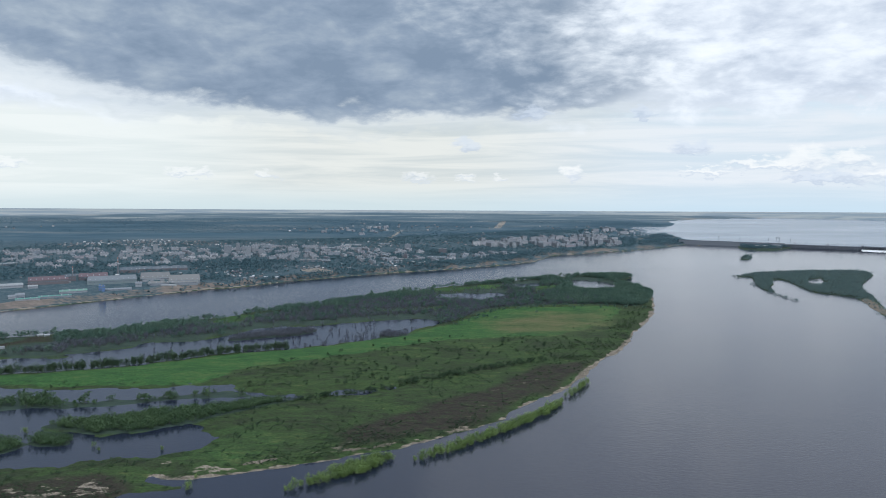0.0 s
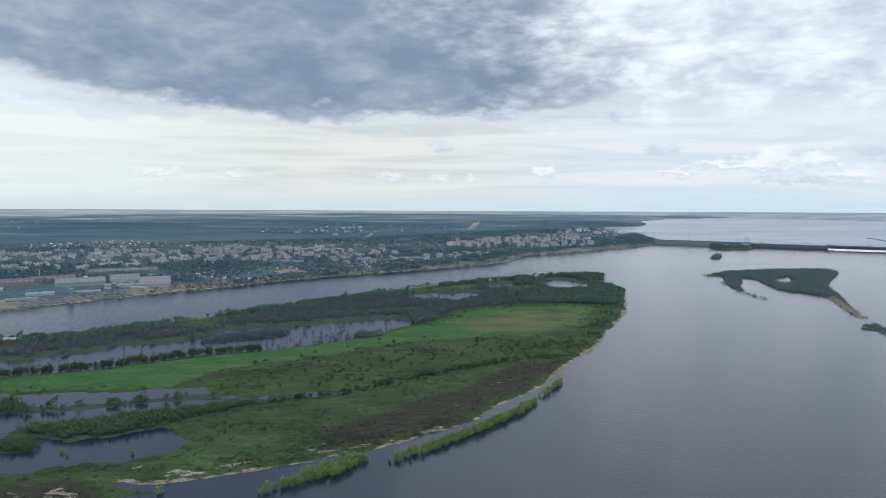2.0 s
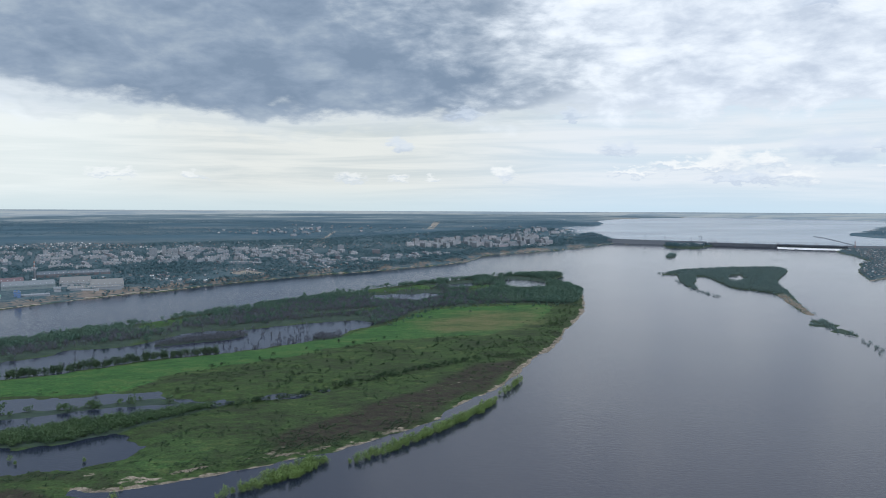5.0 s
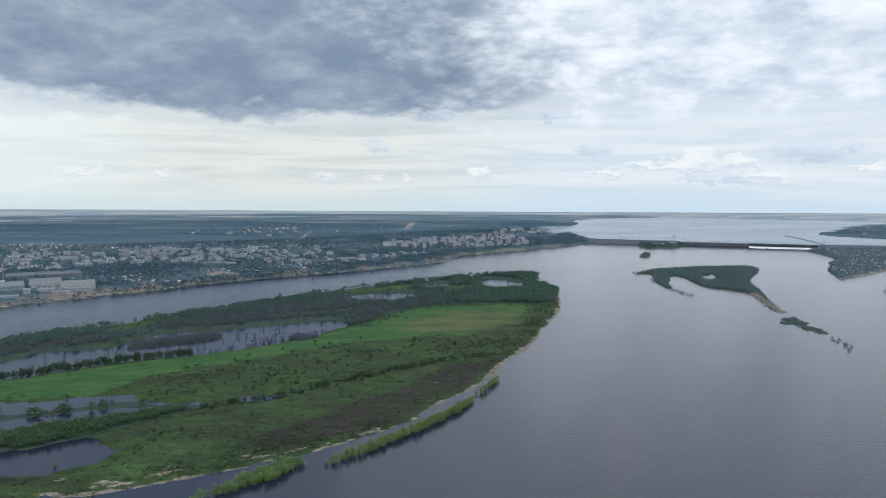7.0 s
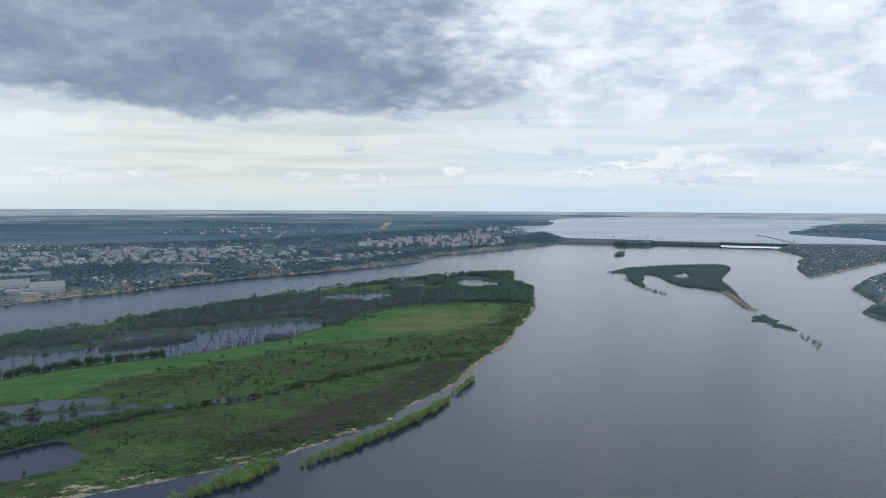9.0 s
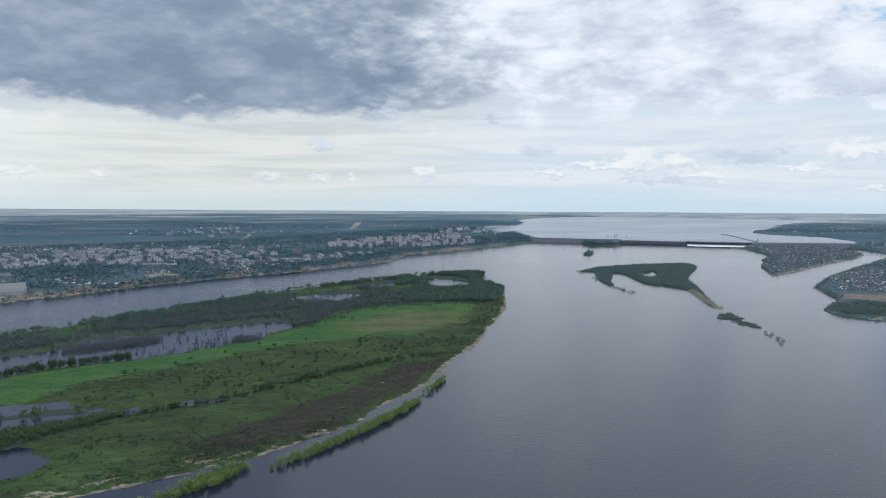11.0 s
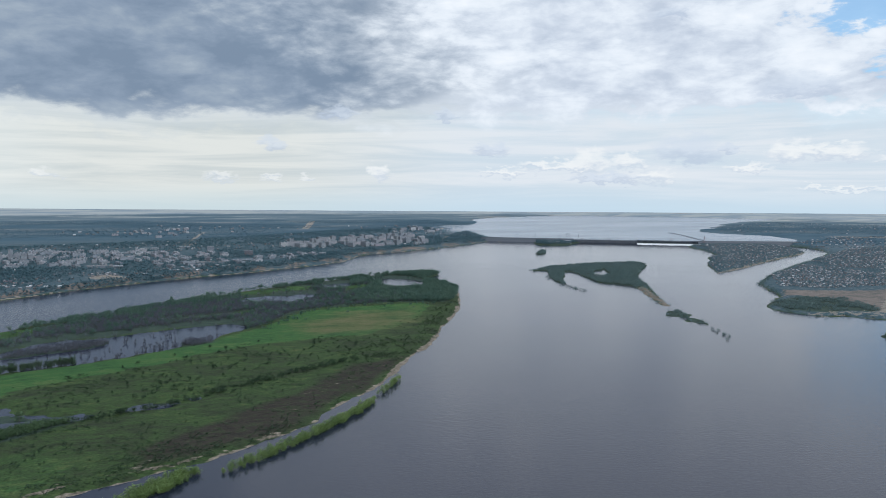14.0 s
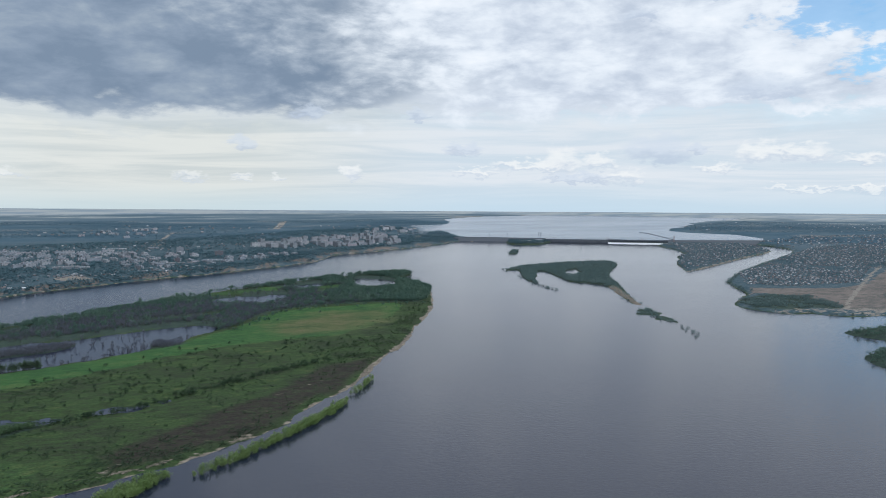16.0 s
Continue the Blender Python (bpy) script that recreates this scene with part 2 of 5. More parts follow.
    c = n.mix(1.0, c, n.ramp(tuft, [(0.36, 0.62), (0.50, 1.0), (0.64, 1.32)]), "MULTIPLY")
    c = n.mix(wood, c, floor_)
    c = n.mix(town, c, yard)
    c = n.mix(n.step(n.math("ADD", bare, n.math("MULTIPLY", n.math("SUBTRACT", n2, 0.5), 1.2)), 0.3, 0.7), c, earth)
    # paler with distance up to the rim: haze in the colour, plus pale fields
    c = n.mix(hazy_steppe, c, n.mix(n.attribute("rim", "Fac"), n.mix(n.attribute("outer_haze", "Fac"), plain, pale), n.mix(n.step(far, 0.42, 0.58), (0.22, 0.27, 0.31), (0.34, 0.365, 0.37))))
    c = n.mix(n.step(n.math("ADD", sand, n.math("MULTIPLY", n.math("SUBTRACT", n2, 0.5), 2.2)), 0.42, 0.62), c, beach)
    n.put(bsdf.inputs["Base Color"], c)
    bump(n, bsdf, n.math("MULTIPLY", n.math("ADD", n2, n3), n.math("SUBTRACT", 1.0, hazy_steppe)), 0.6, 0.8)


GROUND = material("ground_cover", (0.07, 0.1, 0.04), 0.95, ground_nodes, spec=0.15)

# ---------------------------------------------------------------- plan, in metres
ISLAND = [(-724, 833), (-572, 913), (-535, 924), (-500, 943), (-473, 926), (-446, 956), (-391, 1013), (-327, 1068), (-296, 1112), (-257, 1139), (-218,
    1173), (-178, 1221), (-87, 1308), (18, 1408), (138, 1488), (269, 1568), (339, 1601), (384, 1603), (411, 1574), (406, 1545), (379, 1507), (362,
    1497), (372, 1455), (388, 1407), (393, 1354), (383, 1298), (358, 1198), (331, 1117), (306, 1055), (259, 956), (230, 890), (203, 838), (177, 797),
    (157, 759), (137, 717), (121, 690), (107, 669), (88, 651), (73, 635), (61, 615), (47, 594), (17, 567), (-10, 546)]
ISLAND_B = [(-10, 546), (-21, 540), (-29, 532), (-39, 526), (-52, 520), (-68, 513), (-75, 507), (-90, 501), (-105, 495), (-124, 487), (-138, 481),
    (-152, 477), (-167, 474), (-177, 471), (-189, 473), (-198, 476), (-204, 471), (-202, 463), (-195, 460), (-180, 458), (-172, 455), (-191, 450),
    (-208, 442), (-204, 422), (-202, 360), (-298, 333)]
UPPER_CHANNEL = [(-652, 749), (-503, 800), (-436, 807), (-441, 823), (-422, 832), (-375, 863), (-372, 888), (-313, 902), (-276, 949), (-247, 988),
    (-179, 1002), (-149, 1020), (-86, 1043), (-37, 1058), (-7, 1037), (-11, 1007), (-34, 986), (-48, 955), (-62, 937), (-104, 911), (-150, 877),
    (-195, 858), (-226, 845), (-261, 827), (-283, 815), (-308, 794), (-334, 780), (-384, 755), (-410, 747), (-461, 732), (-590, 676)]
CHANNEL_ISLET = [(-277, 903), (-266, 942), (-233, 961), (-198, 978), (-177, 982), (-173, 959), (-190, 937), (-224, 922), (-257, 907)]
PURPLE_ISLET = [(-83, 929), (-80, 966), (-64, 958), (-46, 944), (-51, 930)]
POND_WOODS = [(-19, 1264), (17, 1312), (69, 1307), (91, 1328), (127, 1309), (97, 1268), (70, 1235), (46, 1253), (7, 1252)]
LAGOON = [(266, 1476), (284, 1512), (327, 1487), (352, 1445), (337, 1405), (294, 1387), (258, 1402)]
POND_STRIP = [(138, 1429), (193, 1456), (197, 1423), (153, 1405)]
LOWER_LAGOON = [(-590, 676), (-433, 687), (-376, 684), (-286, 692), (-250, 701), (-213, 699), (-212, 687), (-191, 671), (-152, 668), (-120, 668),
    (-100, 678), (-79, 686), (-52, 694), (-52, 690), (-78, 675), (-119, 661), (-143, 652), (-173, 644), (-204, 627), (-240, 615), (-280, 594), (-312,
    582), (-329, 575), (-316, 568), (-293, 563), (-280, 556), (-244, 560), (-232, 566), (-215, 575), (-201, 573), (-197, 562), (-184, 551), (-180,
    541), (-185, 529), (-196, 522), (-202, 515), (-215, 508), (-231, 507), (-258, 503), (-264, 493), (-265, 485), (-276, 487), (-289, 492), (-312,
    491), (-419, 475)]
STRIP = [(-342, 621), (-364, 624), (-388, 614), (-430, 602), (-519, 593), (-567, 649), (-413, 654), (-361, 651), (-327, 641), (-305, 649), (-292,
    649), (-257, 660), (-214, 678), (-191, 671), (-182, 660), (-208, 657), (-239, 653), (-275, 639), (-301, 630), (-329, 624)]
CLUMP_A = [(-320, 542), (-316, 551), (-296, 551), (-285, 537), (-293, 529), (-312, 531)]
CLUMP_B = [(-370, 541), (-344, 542), (-324, 537), (-320, 530), (-323, 515), (-347, 507)]
WILLOWS_A = [(-132, 423), (-110, 447), (-92, 465), (-75, 482), (-58, 503), (-38, 512), (-34, 508), (-41, 498), (-55, 480), (-77, 466), (-97, 454),
    (-119, 440), (-128, 420)]
WILLOWS_B = [(-21, 507), (-9, 519), (8, 534), (31, 555), (56, 585), (72, 602), (89, 622), (109, 651), (112, 646), (102, 624), (84, 600), (65, 579),
    (39, 552), (8, 522), (-17, 505)]
WILLOWS_C = [(120, 669), (132, 690), (148, 721), (149, 713), (134, 684), (121, 664)]
SECOND_ISLAND = [(646, 1571), (680, 1610), (727, 1649), (793, 1673), (869, 1696), (934, 1694), (971, 1699), (1001, 1677), (989, 1637), (951, 1580),
    (903, 1517), (850, 1440), (819, 1375), (789, 1298), (749, 1209), (719, 1143), (691, 1071), (683, 1049), (677, 1063), (695, 1122), (716, 1187),
    (738, 1244), (742, 1285), (732, 1313), (712, 1337), (709, 1375), (718, 1442), (731, 1526), (714, 1530), (680, 1462), (654, 1418), (633, 1349),
    (625, 1351), (629, 1405), (649, 1481), (679, 1563), (670, 1577)]
TAIL = [(651, 1012), (668, 1018), (680, 1021), (669, 979), (658, 941), (652, 904), (639, 899), (633, 919), (640, 951), (633, 963), (628, 975)]
ISLET = [(821, 1967), (865, 2051), (898, 2084), (854, 1977), (824, 1948)]
WEST_SHORE = [(-826, 953), (-688, 1100), (-653, 1132), (-600, 1189), (-535, 1258), (-445, 1352), (-398, 1376), (-355, 1425), (-298, 1479), (-224,
    1537), (-168, 1579), (-108, 1622), (-31, 1658), (22, 1694), (92, 1745), (166, 1798), (239, 1869), (271, 1942), (306, 2022), (336, 2056), (446,
    2114), (589, 2214), (735, 2345), (840, 2464), (902, 2516)]
WEST_RESERVOIR_SHORE = [(880, 2477), (905, 2659), (915, 2797), (926, 2948), (956, 3068), (1059, 3281), (1129, 3424), (1188, 3584), (1225, 3765),
    (1204, 3835), (1396, 4053), (1764, 4236), (2042, 4324)]
DAM_LINE = [(880, 2477), (1005, 2420), (1135, 2362), (1326, 2264), (1514, 2180), (1830, 2095)]
DAM_ISLE = [(963, 2320), (1024, 2439), (1141, 2412), (1152, 2355), (1111, 2311), (1044, 2251), (967, 2269)]
PENINSULA = [(1434, 2112), (1497, 2171), (1552, 2184), (1802, 2179), (1725, 1974), (1699, 1893), (1661, 1840), (1588, 1780), (1481, 1717), (1354,
    1634), (1190, 1519), (1093, 1456), (1052, 1432), (1081, 1483), (1122, 1563), (1168, 1635), (1212, 1685), (1279, 1784), (1325, 1808), (1366, 1892),
    (1401, 1985), (1412, 2048)]
EAST_SHORE = [(1817, 2123), (1803, 2050), (1807, 2001), (1787, 1915), (1744, 1840), (1680, 1777), (1585, 1708), (1474, 1620), (1368, 1542), (1272,
    1472), (1163, 1392), (1075, 1308), (1030, 1262), (1001, 1216), (975, 1165), (967, 1135), (936, 1092), (900, 1067), (865, 1037), (839, 1007), (828,
    980), (839, 954), (843, 942), (847, 925), (862, 905), (900, 910), (911, 887), (933, 865), (981, 857), (1001, 857), (1112, 821), (1379, 747)]
EAST_RESERVOIR_SHORE = [(1849, 2118), (1936, 2212), (1978, 2393), (1931, 2472), (1871, 2557), (1868, 2713), (1984, 2860), (2217, 3055), (2306, 3201),
    (2572, 3393), (2942, 3566), (3023, 3663), (3161, 3678)]
BREAKWATER = [(1576, 2235), (1622, 2373), (1674, 2527), (1694, 2632), (1713, 2628), (1697, 2522)]
EAST_ISLE_A = [(836, 775), (863, 780), (897, 783), (923, 789), (1088, 802), (981, 684), (851, 699), (840, 717), (828, 738), (824, 762)]
EAST_ISLE_B = [(728, 648), (755, 661), (790, 673), (944, 694), (737, 505), (709, 581), (707, 601), (715, 629)]
SECOND_POOL = [(776, 1514), (811, 1552), (805, 1484), (771, 1449), (755, 1464)]
SECOND_POOL_B = [(808, 1541), (833, 1571), (813, 1516), (785, 1489)]
FOREST = [(-683, 785), (-568, 906), (-493, 929), (-441, 945), (-386, 1000), (-323, 1054), (-254, 1124), (-176, 1203), (-86, 1287), (18, 1384), (136,
    1471), (266, 1549), (381, 1593), (406, 1555), (362, 1497), (385, 1399), (387, 1325), (356, 1227), (323, 1169), (253, 1188), (156, 1174), (79,
    1139), (40, 1074), (6, 1016), (-37, 1058), (-86, 1043), (-149, 1020), (-179, 1002), (-247, 988), (-276, 949), (-313, 902), (-372, 888), (-375,
    863), (-422, 832), (-441, 823), (-436, 807), (-506, 805), (-652, 749)]
GREEN_STRIP = [(-127, 1107), (-75, 1129), (-3, 1153), (15, 1137), (-56, 1110), (-116, 1088)]
GREEN_GAP_A = [(-87, 1315), (-25, 1360), (109, 1428), (129, 1397), (83, 1357), (-45, 1296)]
GREEN_GAP_B = [(178, 1383), (227, 1416), (230, 1370), (184, 1311), (168, 1324)]
GREEN_GAP_C = [(-346, 1023), (-288, 1083), (-250, 1104), (-260, 1074), (-316, 1007)]
BROWN_FIELD = [(-600, 848), (-545, 868), (-527, 910), (-504, 921), (-492, 888), (-517, 868), (-530, 844), (-577, 814)]
BELT = [(-326, 574), (-304, 585), (-281, 596), (-240, 616), (-204, 628), (-173, 644), (-148, 651), (-144, 645), (-167, 621), (-187, 605), (-206, 588),
    (-244, 565), (-281, 558), (-294, 565)]
MEADOW = [(-587, 672), (-460, 730), (-409, 745), (-333, 778), (-260, 824), (-194, 855), (-149, 874), (-104, 908), (-48, 948), (5, 1007), (40, 1069),
    (78, 1129), (154, 1158), (248, 1166), (291, 1151), (248, 1044), (164, 943), (86, 923), (12, 904), (-57, 861), (-107, 820), (-178, 784), (-218,
    747), (-226, 713), (-287, 694), (-377, 686), (-433, 687), (-590, 676)]
GOLD = [(72, 1039), (145, 1087), (236, 1109), (226, 1022), (167, 961), (90, 959)]
HEATH = [(-101, 558), (-41, 617), (20, 669), (69, 730), (104, 777), (174, 810), (218, 886), (158, 764), (122, 694), (88, 654), (47, 597), (8, 563),
    (-36, 534), (-77, 522)]
GREEN_LOW = [(-200, 570), (-159, 592), (-122, 533), (-144, 505), (-180, 488), (-218, 504), (-195, 520)]
SHRUBS_EAST = [(342, 1169), (280, 1023), (216, 877), (182, 818), (140, 804), (101, 803), (154, 885), (205, 926), (251, 1023), (302, 1141)]
CITY = [(-853, 1212), (-736, 1354), (-476, 1382), (-414, 1564), (-234, 1602), (-47, 1757), (107, 2052), (374, 2184), (633, 2312), (845, 2699), (795,
    3187), (264, 2879), (-168, 2536), (-533, 2373), (-856, 2234), (-1245, 2006), (-1430, 1833)]
VILLAGE = [(1146, 1372), (1305, 1471), (1619, 1711), (1886, 1898), (2194, 1894), (2453, 1827), (1810, 1345), (1523, 1354), (1273, 1151), (1086, 1144),
    (1020, 1195)]
EAST_WOOD = [(866, 1036), (902, 1055), (979, 1072), (1031, 1044), (1013, 964), (979, 914), (928, 927), (865, 932), (841, 969)]
FAR_VILLAGE = [(2009, 2831), (2319, 3103), (2747, 3328), (2986, 3088), (3309, 2864), (3603, 2691), (3063, 2285), (2269, 2405), (1940, 2519)]
DUNES_A = [(-132, 505), (-103, 522), (-78, 527), (-64, 553), (-39, 584)]
DUNES_B = [(48, 679), (66, 693), (84, 705), (100, 718)]
SAND_POINT = [(-222, 503), (-207, 490), (-203, 507), (-193, 507), (-180, 488), (-144, 489), (-122, 497), (-120, 489), (-168, 477), (-190, 474), (-189,
    480), (-204, 482)]
SECOND_TIP = [(751, 1257), (719, 1172), (705, 1120), (679, 1044)]
SAND_LOT = [(-323, 1593), (-291, 1638), (-260, 1610), (-241, 1581), (-277, 1557), (-303, 1567)]
MEADOW_ROW = [(-507, 714), (-461, 732), (-411, 749), (-335, 783), (-261, 827), (-226, 848), (-182, 861), (-150, 877), (-104, 911), (-34, 982)]
TREE_LINE = [(-152, 643), (-117, 654), (-78, 675), (-46, 697), (-2, 722), (47, 759), (107, 795)]
ARM_TREES = [(645, 1471), (629, 1396), (622, 1343), (617, 1301), (621, 1283), (624, 1250)]
TAIL_TREES = [(631, 870), (630, 853), (620, 824), (606, 793)]
EAST_FRINGE_A = [(1463, 1607), (1304, 1490), (1159, 1381), (1070, 1300), (1021, 1246), (991, 1193), (962, 1129)]
EAST_FRINGE_B = [(844, 931), (861, 911), (900, 916), (919, 895), (942, 873), (994, 858)]
EAST_FIELD = [(992, 1159), (1067, 1124), (1159, 1105), (1251, 1130), (1562, 1344), (1810, 1345), (1166, 861), (1015, 869), (960, 902), (1003, 966),
    (1000, 1053), (949, 1095)]
EAST_ROAD = [(1608, 1397), (1456, 1287), (1236, 1117), (1051, 973), (980, 913)]
EAST_BEACH = [(850, 935), (908, 930), (967, 919), (1043, 893), (1153, 851)]
DISTRICT_A = [(-1167, 1879), (-1054, 2005), (-840, 2026), (-607, 1997), (-510, 1675), (-624, 1625), (-827, 1524), (-991, 1593)]
DISTRICT_B = [(-592, 1948), (-541, 2178), (-375, 2115), (-38, 2003), (-65, 1875), (-312, 1761), (-498, 1726)]
DISTRICT_C = [(62, 2172), (121, 2316), (324, 2471), (568, 2604), (618, 2514), (562, 2282), (381, 2226), (198, 2159)]
DISTRICT_D = [(-312, 1761), (-207, 1816), (-35, 1870), (121, 2010), (233, 2017), (98, 1866), (-114, 1717)]
DISTRICT_E = [(-549, 2737), (-420, 3055), (-232, 3119), (-148, 2922), (-300, 2636)]
DISTRICT_F = [(529, 2837), (695, 3193), (799, 3013), (766, 2803), (579, 2654)]
HOUSES_W = [(-442, 1377), (-478, 1569), (-375, 1664), (-249, 1710), (-34, 1792), (-5, 1701), (-170, 1603), (-293, 1515), (-349, 1445)]
HOUSES_FAR = [(-1179, 2179), (-997, 2360), (-694, 2285), (-656, 2158), (-891, 2107), (-1099, 2059)]
BLUFF_WOOD = [(-429, 1370), (-347, 1439), (-226, 1547), (-32, 1672), (169, 1836), (319, 2056), (742, 2369), (901, 2553), (973, 3035), (731, 2674),
    (571, 2282), (281, 2140), (149, 1951), (-33, 1746), (-234, 1602), (-354, 1467)]
PINE_GAP = [(-896, 1439), (-873, 1519), (-791, 1651), (-631, 1645), (-549, 1803), (-419, 1741), (-383, 1587), (-468, 1536), (-602, 1566), (-724,
    1511), (-806, 1401), (-833, 1337)]
ROAD_A = [(841, 3115), (790, 2882), (746, 2681), (670, 2463)]
ROAD_B = [(321, 3770), (274, 3412), (235, 3111)]
ROAD_C = [(-160, 2407), (-196, 2176), (-178, 2684), (-167, 2923)]
SCATTERED = [(-206, 771), (-123, 839), (-17, 920), (86, 923), (207, 933), (209, 877), (140, 804), (72, 765), (10, 729), (-73, 686), (-156, 685),
    (-197, 714)]
LOW_SAND = [(-286, 448), (-267, 453), (-256, 461), (-236, 466), (-216, 454), (-210, 426), (-246, 384), (-278, 383)]
EAST_PLAIN = [(1829, 2081), (2182, 2254), (2644, 2285), (2982, 2225), (2414, 1798), (2176, 1878), (1886, 1898), (1783, 1887)]
LONE_BUSHES = [(-211, 524), (-168, 473), (-167, 455), (-265, 530), (-258, 523), (-335, 560), (-167, 458), (117, 665)]
SUN_PATCHES = [(2133, 2334), (2262, 2337), (2397, 2244), (2503, 2163), (2317, 2168), (2158, 2229)]
RIDGE = [(-141, 493), (-101, 514), (-77, 521), (-56, 527), (-36, 539), (-10, 553), (18, 574)]
TOWERS = [  # kind, x, y, width, height, depth
    ("tower", -570, 1890, 19, 21.7, 14),
    ("tower", -552, 1923, 10, 25.2, 12),
    ("tower", -534, 1911, 9, 18.7, 12),
    ("tower", -513, 1882, 12, 19.9, 12),
    ("tower", -506, 1911, 8, 14.0, 12),
    ("tower", -473, 1854, 12, 16.5, 12),
    ("tower", -778, 1931, 11, 21.3, 10),
    ("tower", -100, 2027, 18, 17.6, 12),
    ("tower", -859, 1947, 12, 13.4, 10),
    ("tower", -648, 1770, 11, 11.9, 12),
    ("tower", 182, 2211, 30, 14.0, 12),
    ("brick", -96, 1817, 10, 12.9, 12),
    ("brick", -1, 1976, 22, 12.4, 14),
]
WORKS = [  # kind, x, y, width, height, depth
    ("hall", -580, 1435, 54, 12.0, 60),
    ("hall", -512, 1409, 57, 11.6, 60),
    ("hall", -517, 1362, 89, 8.0, 20),
    ("teal_hall", -643, 1383, 86, 13.0, 45),
    ("works", -671, 1523, 37, 10.4, 40),
    ("works", -616, 1565, 101, 7.9, 40),
    ("red_works", -753, 1357, 67, 13.3, 40),
    ("red_works", -699, 1423, 52, 11.1, 40),
    ("works", -726, 1386, 19, 15.9, 20),
    ("red_works", -447, 1538, 14, 5.0, 14),
    ("hall", -325, 1755, 54, 8.4, 16),
    ("teal_hall", -17, 1844, 52, 8.7, 20),
    ("hall", -95, 1807, 79, 7.1, 18),
]
SHEDS = [  # kind, x, y, width, height, depth
    ("white_shed", -569, 1329, 12, 12.5, 12),
    ("blue_office", -616, 1277, 5, 7.8, 10),
    ("blue_office", -604, 1264, 6, 8.8, 10),
    ("white_shed", -586, 1283, 44, 4.4, 12),
    ("green_shed", -651, 1251, 44, 6.6, 16),
    ("green_shed", -685, 1170, 36, 4.3, 10),
    ("green_shed", -655, 1199, 49, 4.3, 10),
    ("white_shed", -722, 1188, 11, 6.5, 14),
    ("white_shed", -716, 1202, 14, 7.7, 16),
    ("white_shed", -517, 1340, 28, 3.4, 6),
    ("white_shed", -787, 1296, 37, 8.3, 20),
    ("white_shed", -747, 1294, 16, 7.0, 14),
    ("white_shed", -285, 1740, 20, 9.7, 14),
    ("white_shed", -274, 2175, 51, 6.9, 14),
    ("white_shed", -180, 2205, 31, 7.0, 14),
    ("white_shed", -299, 2056, 129, 6.5, 14),
    ("white_shed", -977, 1600, 34, 8.8, 14),
    ("white_shed", -522, 916, 6, 4.1, 5),
    ("white_shed", -514, 917, 7, 3.3, 5),
    ("white_shed", -433, 935, 10, 4.0, 6),
    ("white_shed", -528, 845, 5, 3.9, 5),
]


# ---------------------------------------------------------------- terrain
def rounded(pts, n=5, closed=True):
    """A Catmull-Rom curve through plan points."""
    p = np.array(pts, float)
    if closed:
        p = np.vstack([p[-1], p, p[0], p[1]])
    else:
        p = np.vstack([2 * p[0] - p[1], p, 2 * p[-1] - p[-2]])
    t = np.linspace(0, 1, n, endpoint=False)[:, None]
    out = []
    for a, b, c, d in zip(p[:-3], p[1:-2], p[2:-1], p[3:]):
        out.append(0.5 * (2 * b + (c - a) * t + (2 * a - 5 * b + 4 * c - d) * t ** 2 + (3 * b - a - 3 * c + d) * t ** 3))
    return np.vstack(out + ([] if closed else [p[-2:-1]]))


def inside_by(poly, X, Y, reach=80.0):
    """Metres inside (+) or outside (-) a plan outline, cut off at reach."""
    poly = np.asarray(poly, float)
    res = np.full(X.shape, -reach)
    lo, hi = poly.min(0) - reach, poly.max(0) + reach
    idx = np.nonzero((X > lo[0]) & (X < hi[0]) & (Y > lo[1]) & (Y < hi[1]))[0]
    if not len(idx):
        return res
    px, py = X[idx], Y[idx]
    best, odd = np.full(len(idx), 1e18), np.zeros(len(idx), bool)
    for (ax, ay), (bx, by) in zip(poly, np.roll(poly, -1, 0)):
        ex, ey = bx - ax, by - ay
        t = np.clip(((px - ax) * ex + (py - ay) * ey) / (ex * ex + ey * ey + 1e-9), 0, 1)
        best = np.minimum(best, (px - ax - t * ex) ** 2 + (py - ay - t * ey) ** 2)
        if ay != by:
            odd ^= ((ay > py) != (by > py)) & (px < ex * (py - ay) / ey + ax)
    s = np.sqrt(best)
    res[idx] = np.clip(np.where(odd, s, -s), -reach, reach)
    return res


def line_gap(line, X, Y):
    """Distance in plan to an open line."""
    line = np.asarray(line, float)
    best = np.full(X.shape, 1e18)
    for (ax, ay), (bx, by) in zip(line[:-1], line[1:]):
        ex, ey = bx - ax, by - ay
        t = np.clip(((X - ax) * ex + (Y - ay) * ey) / (ex * ex + ey * ey + 1e-9), 0, 1)
        best = np.minimum(best, (X - ax - t * ex) ** 2 + (Y - ay - t * ey) ** 2)
    return np.sqrt(best)


def ease(v, lo, hi):
    t = np.clip((v - lo) / (hi - lo), 0, 1)
    return t * t * (3 - 2 * t)


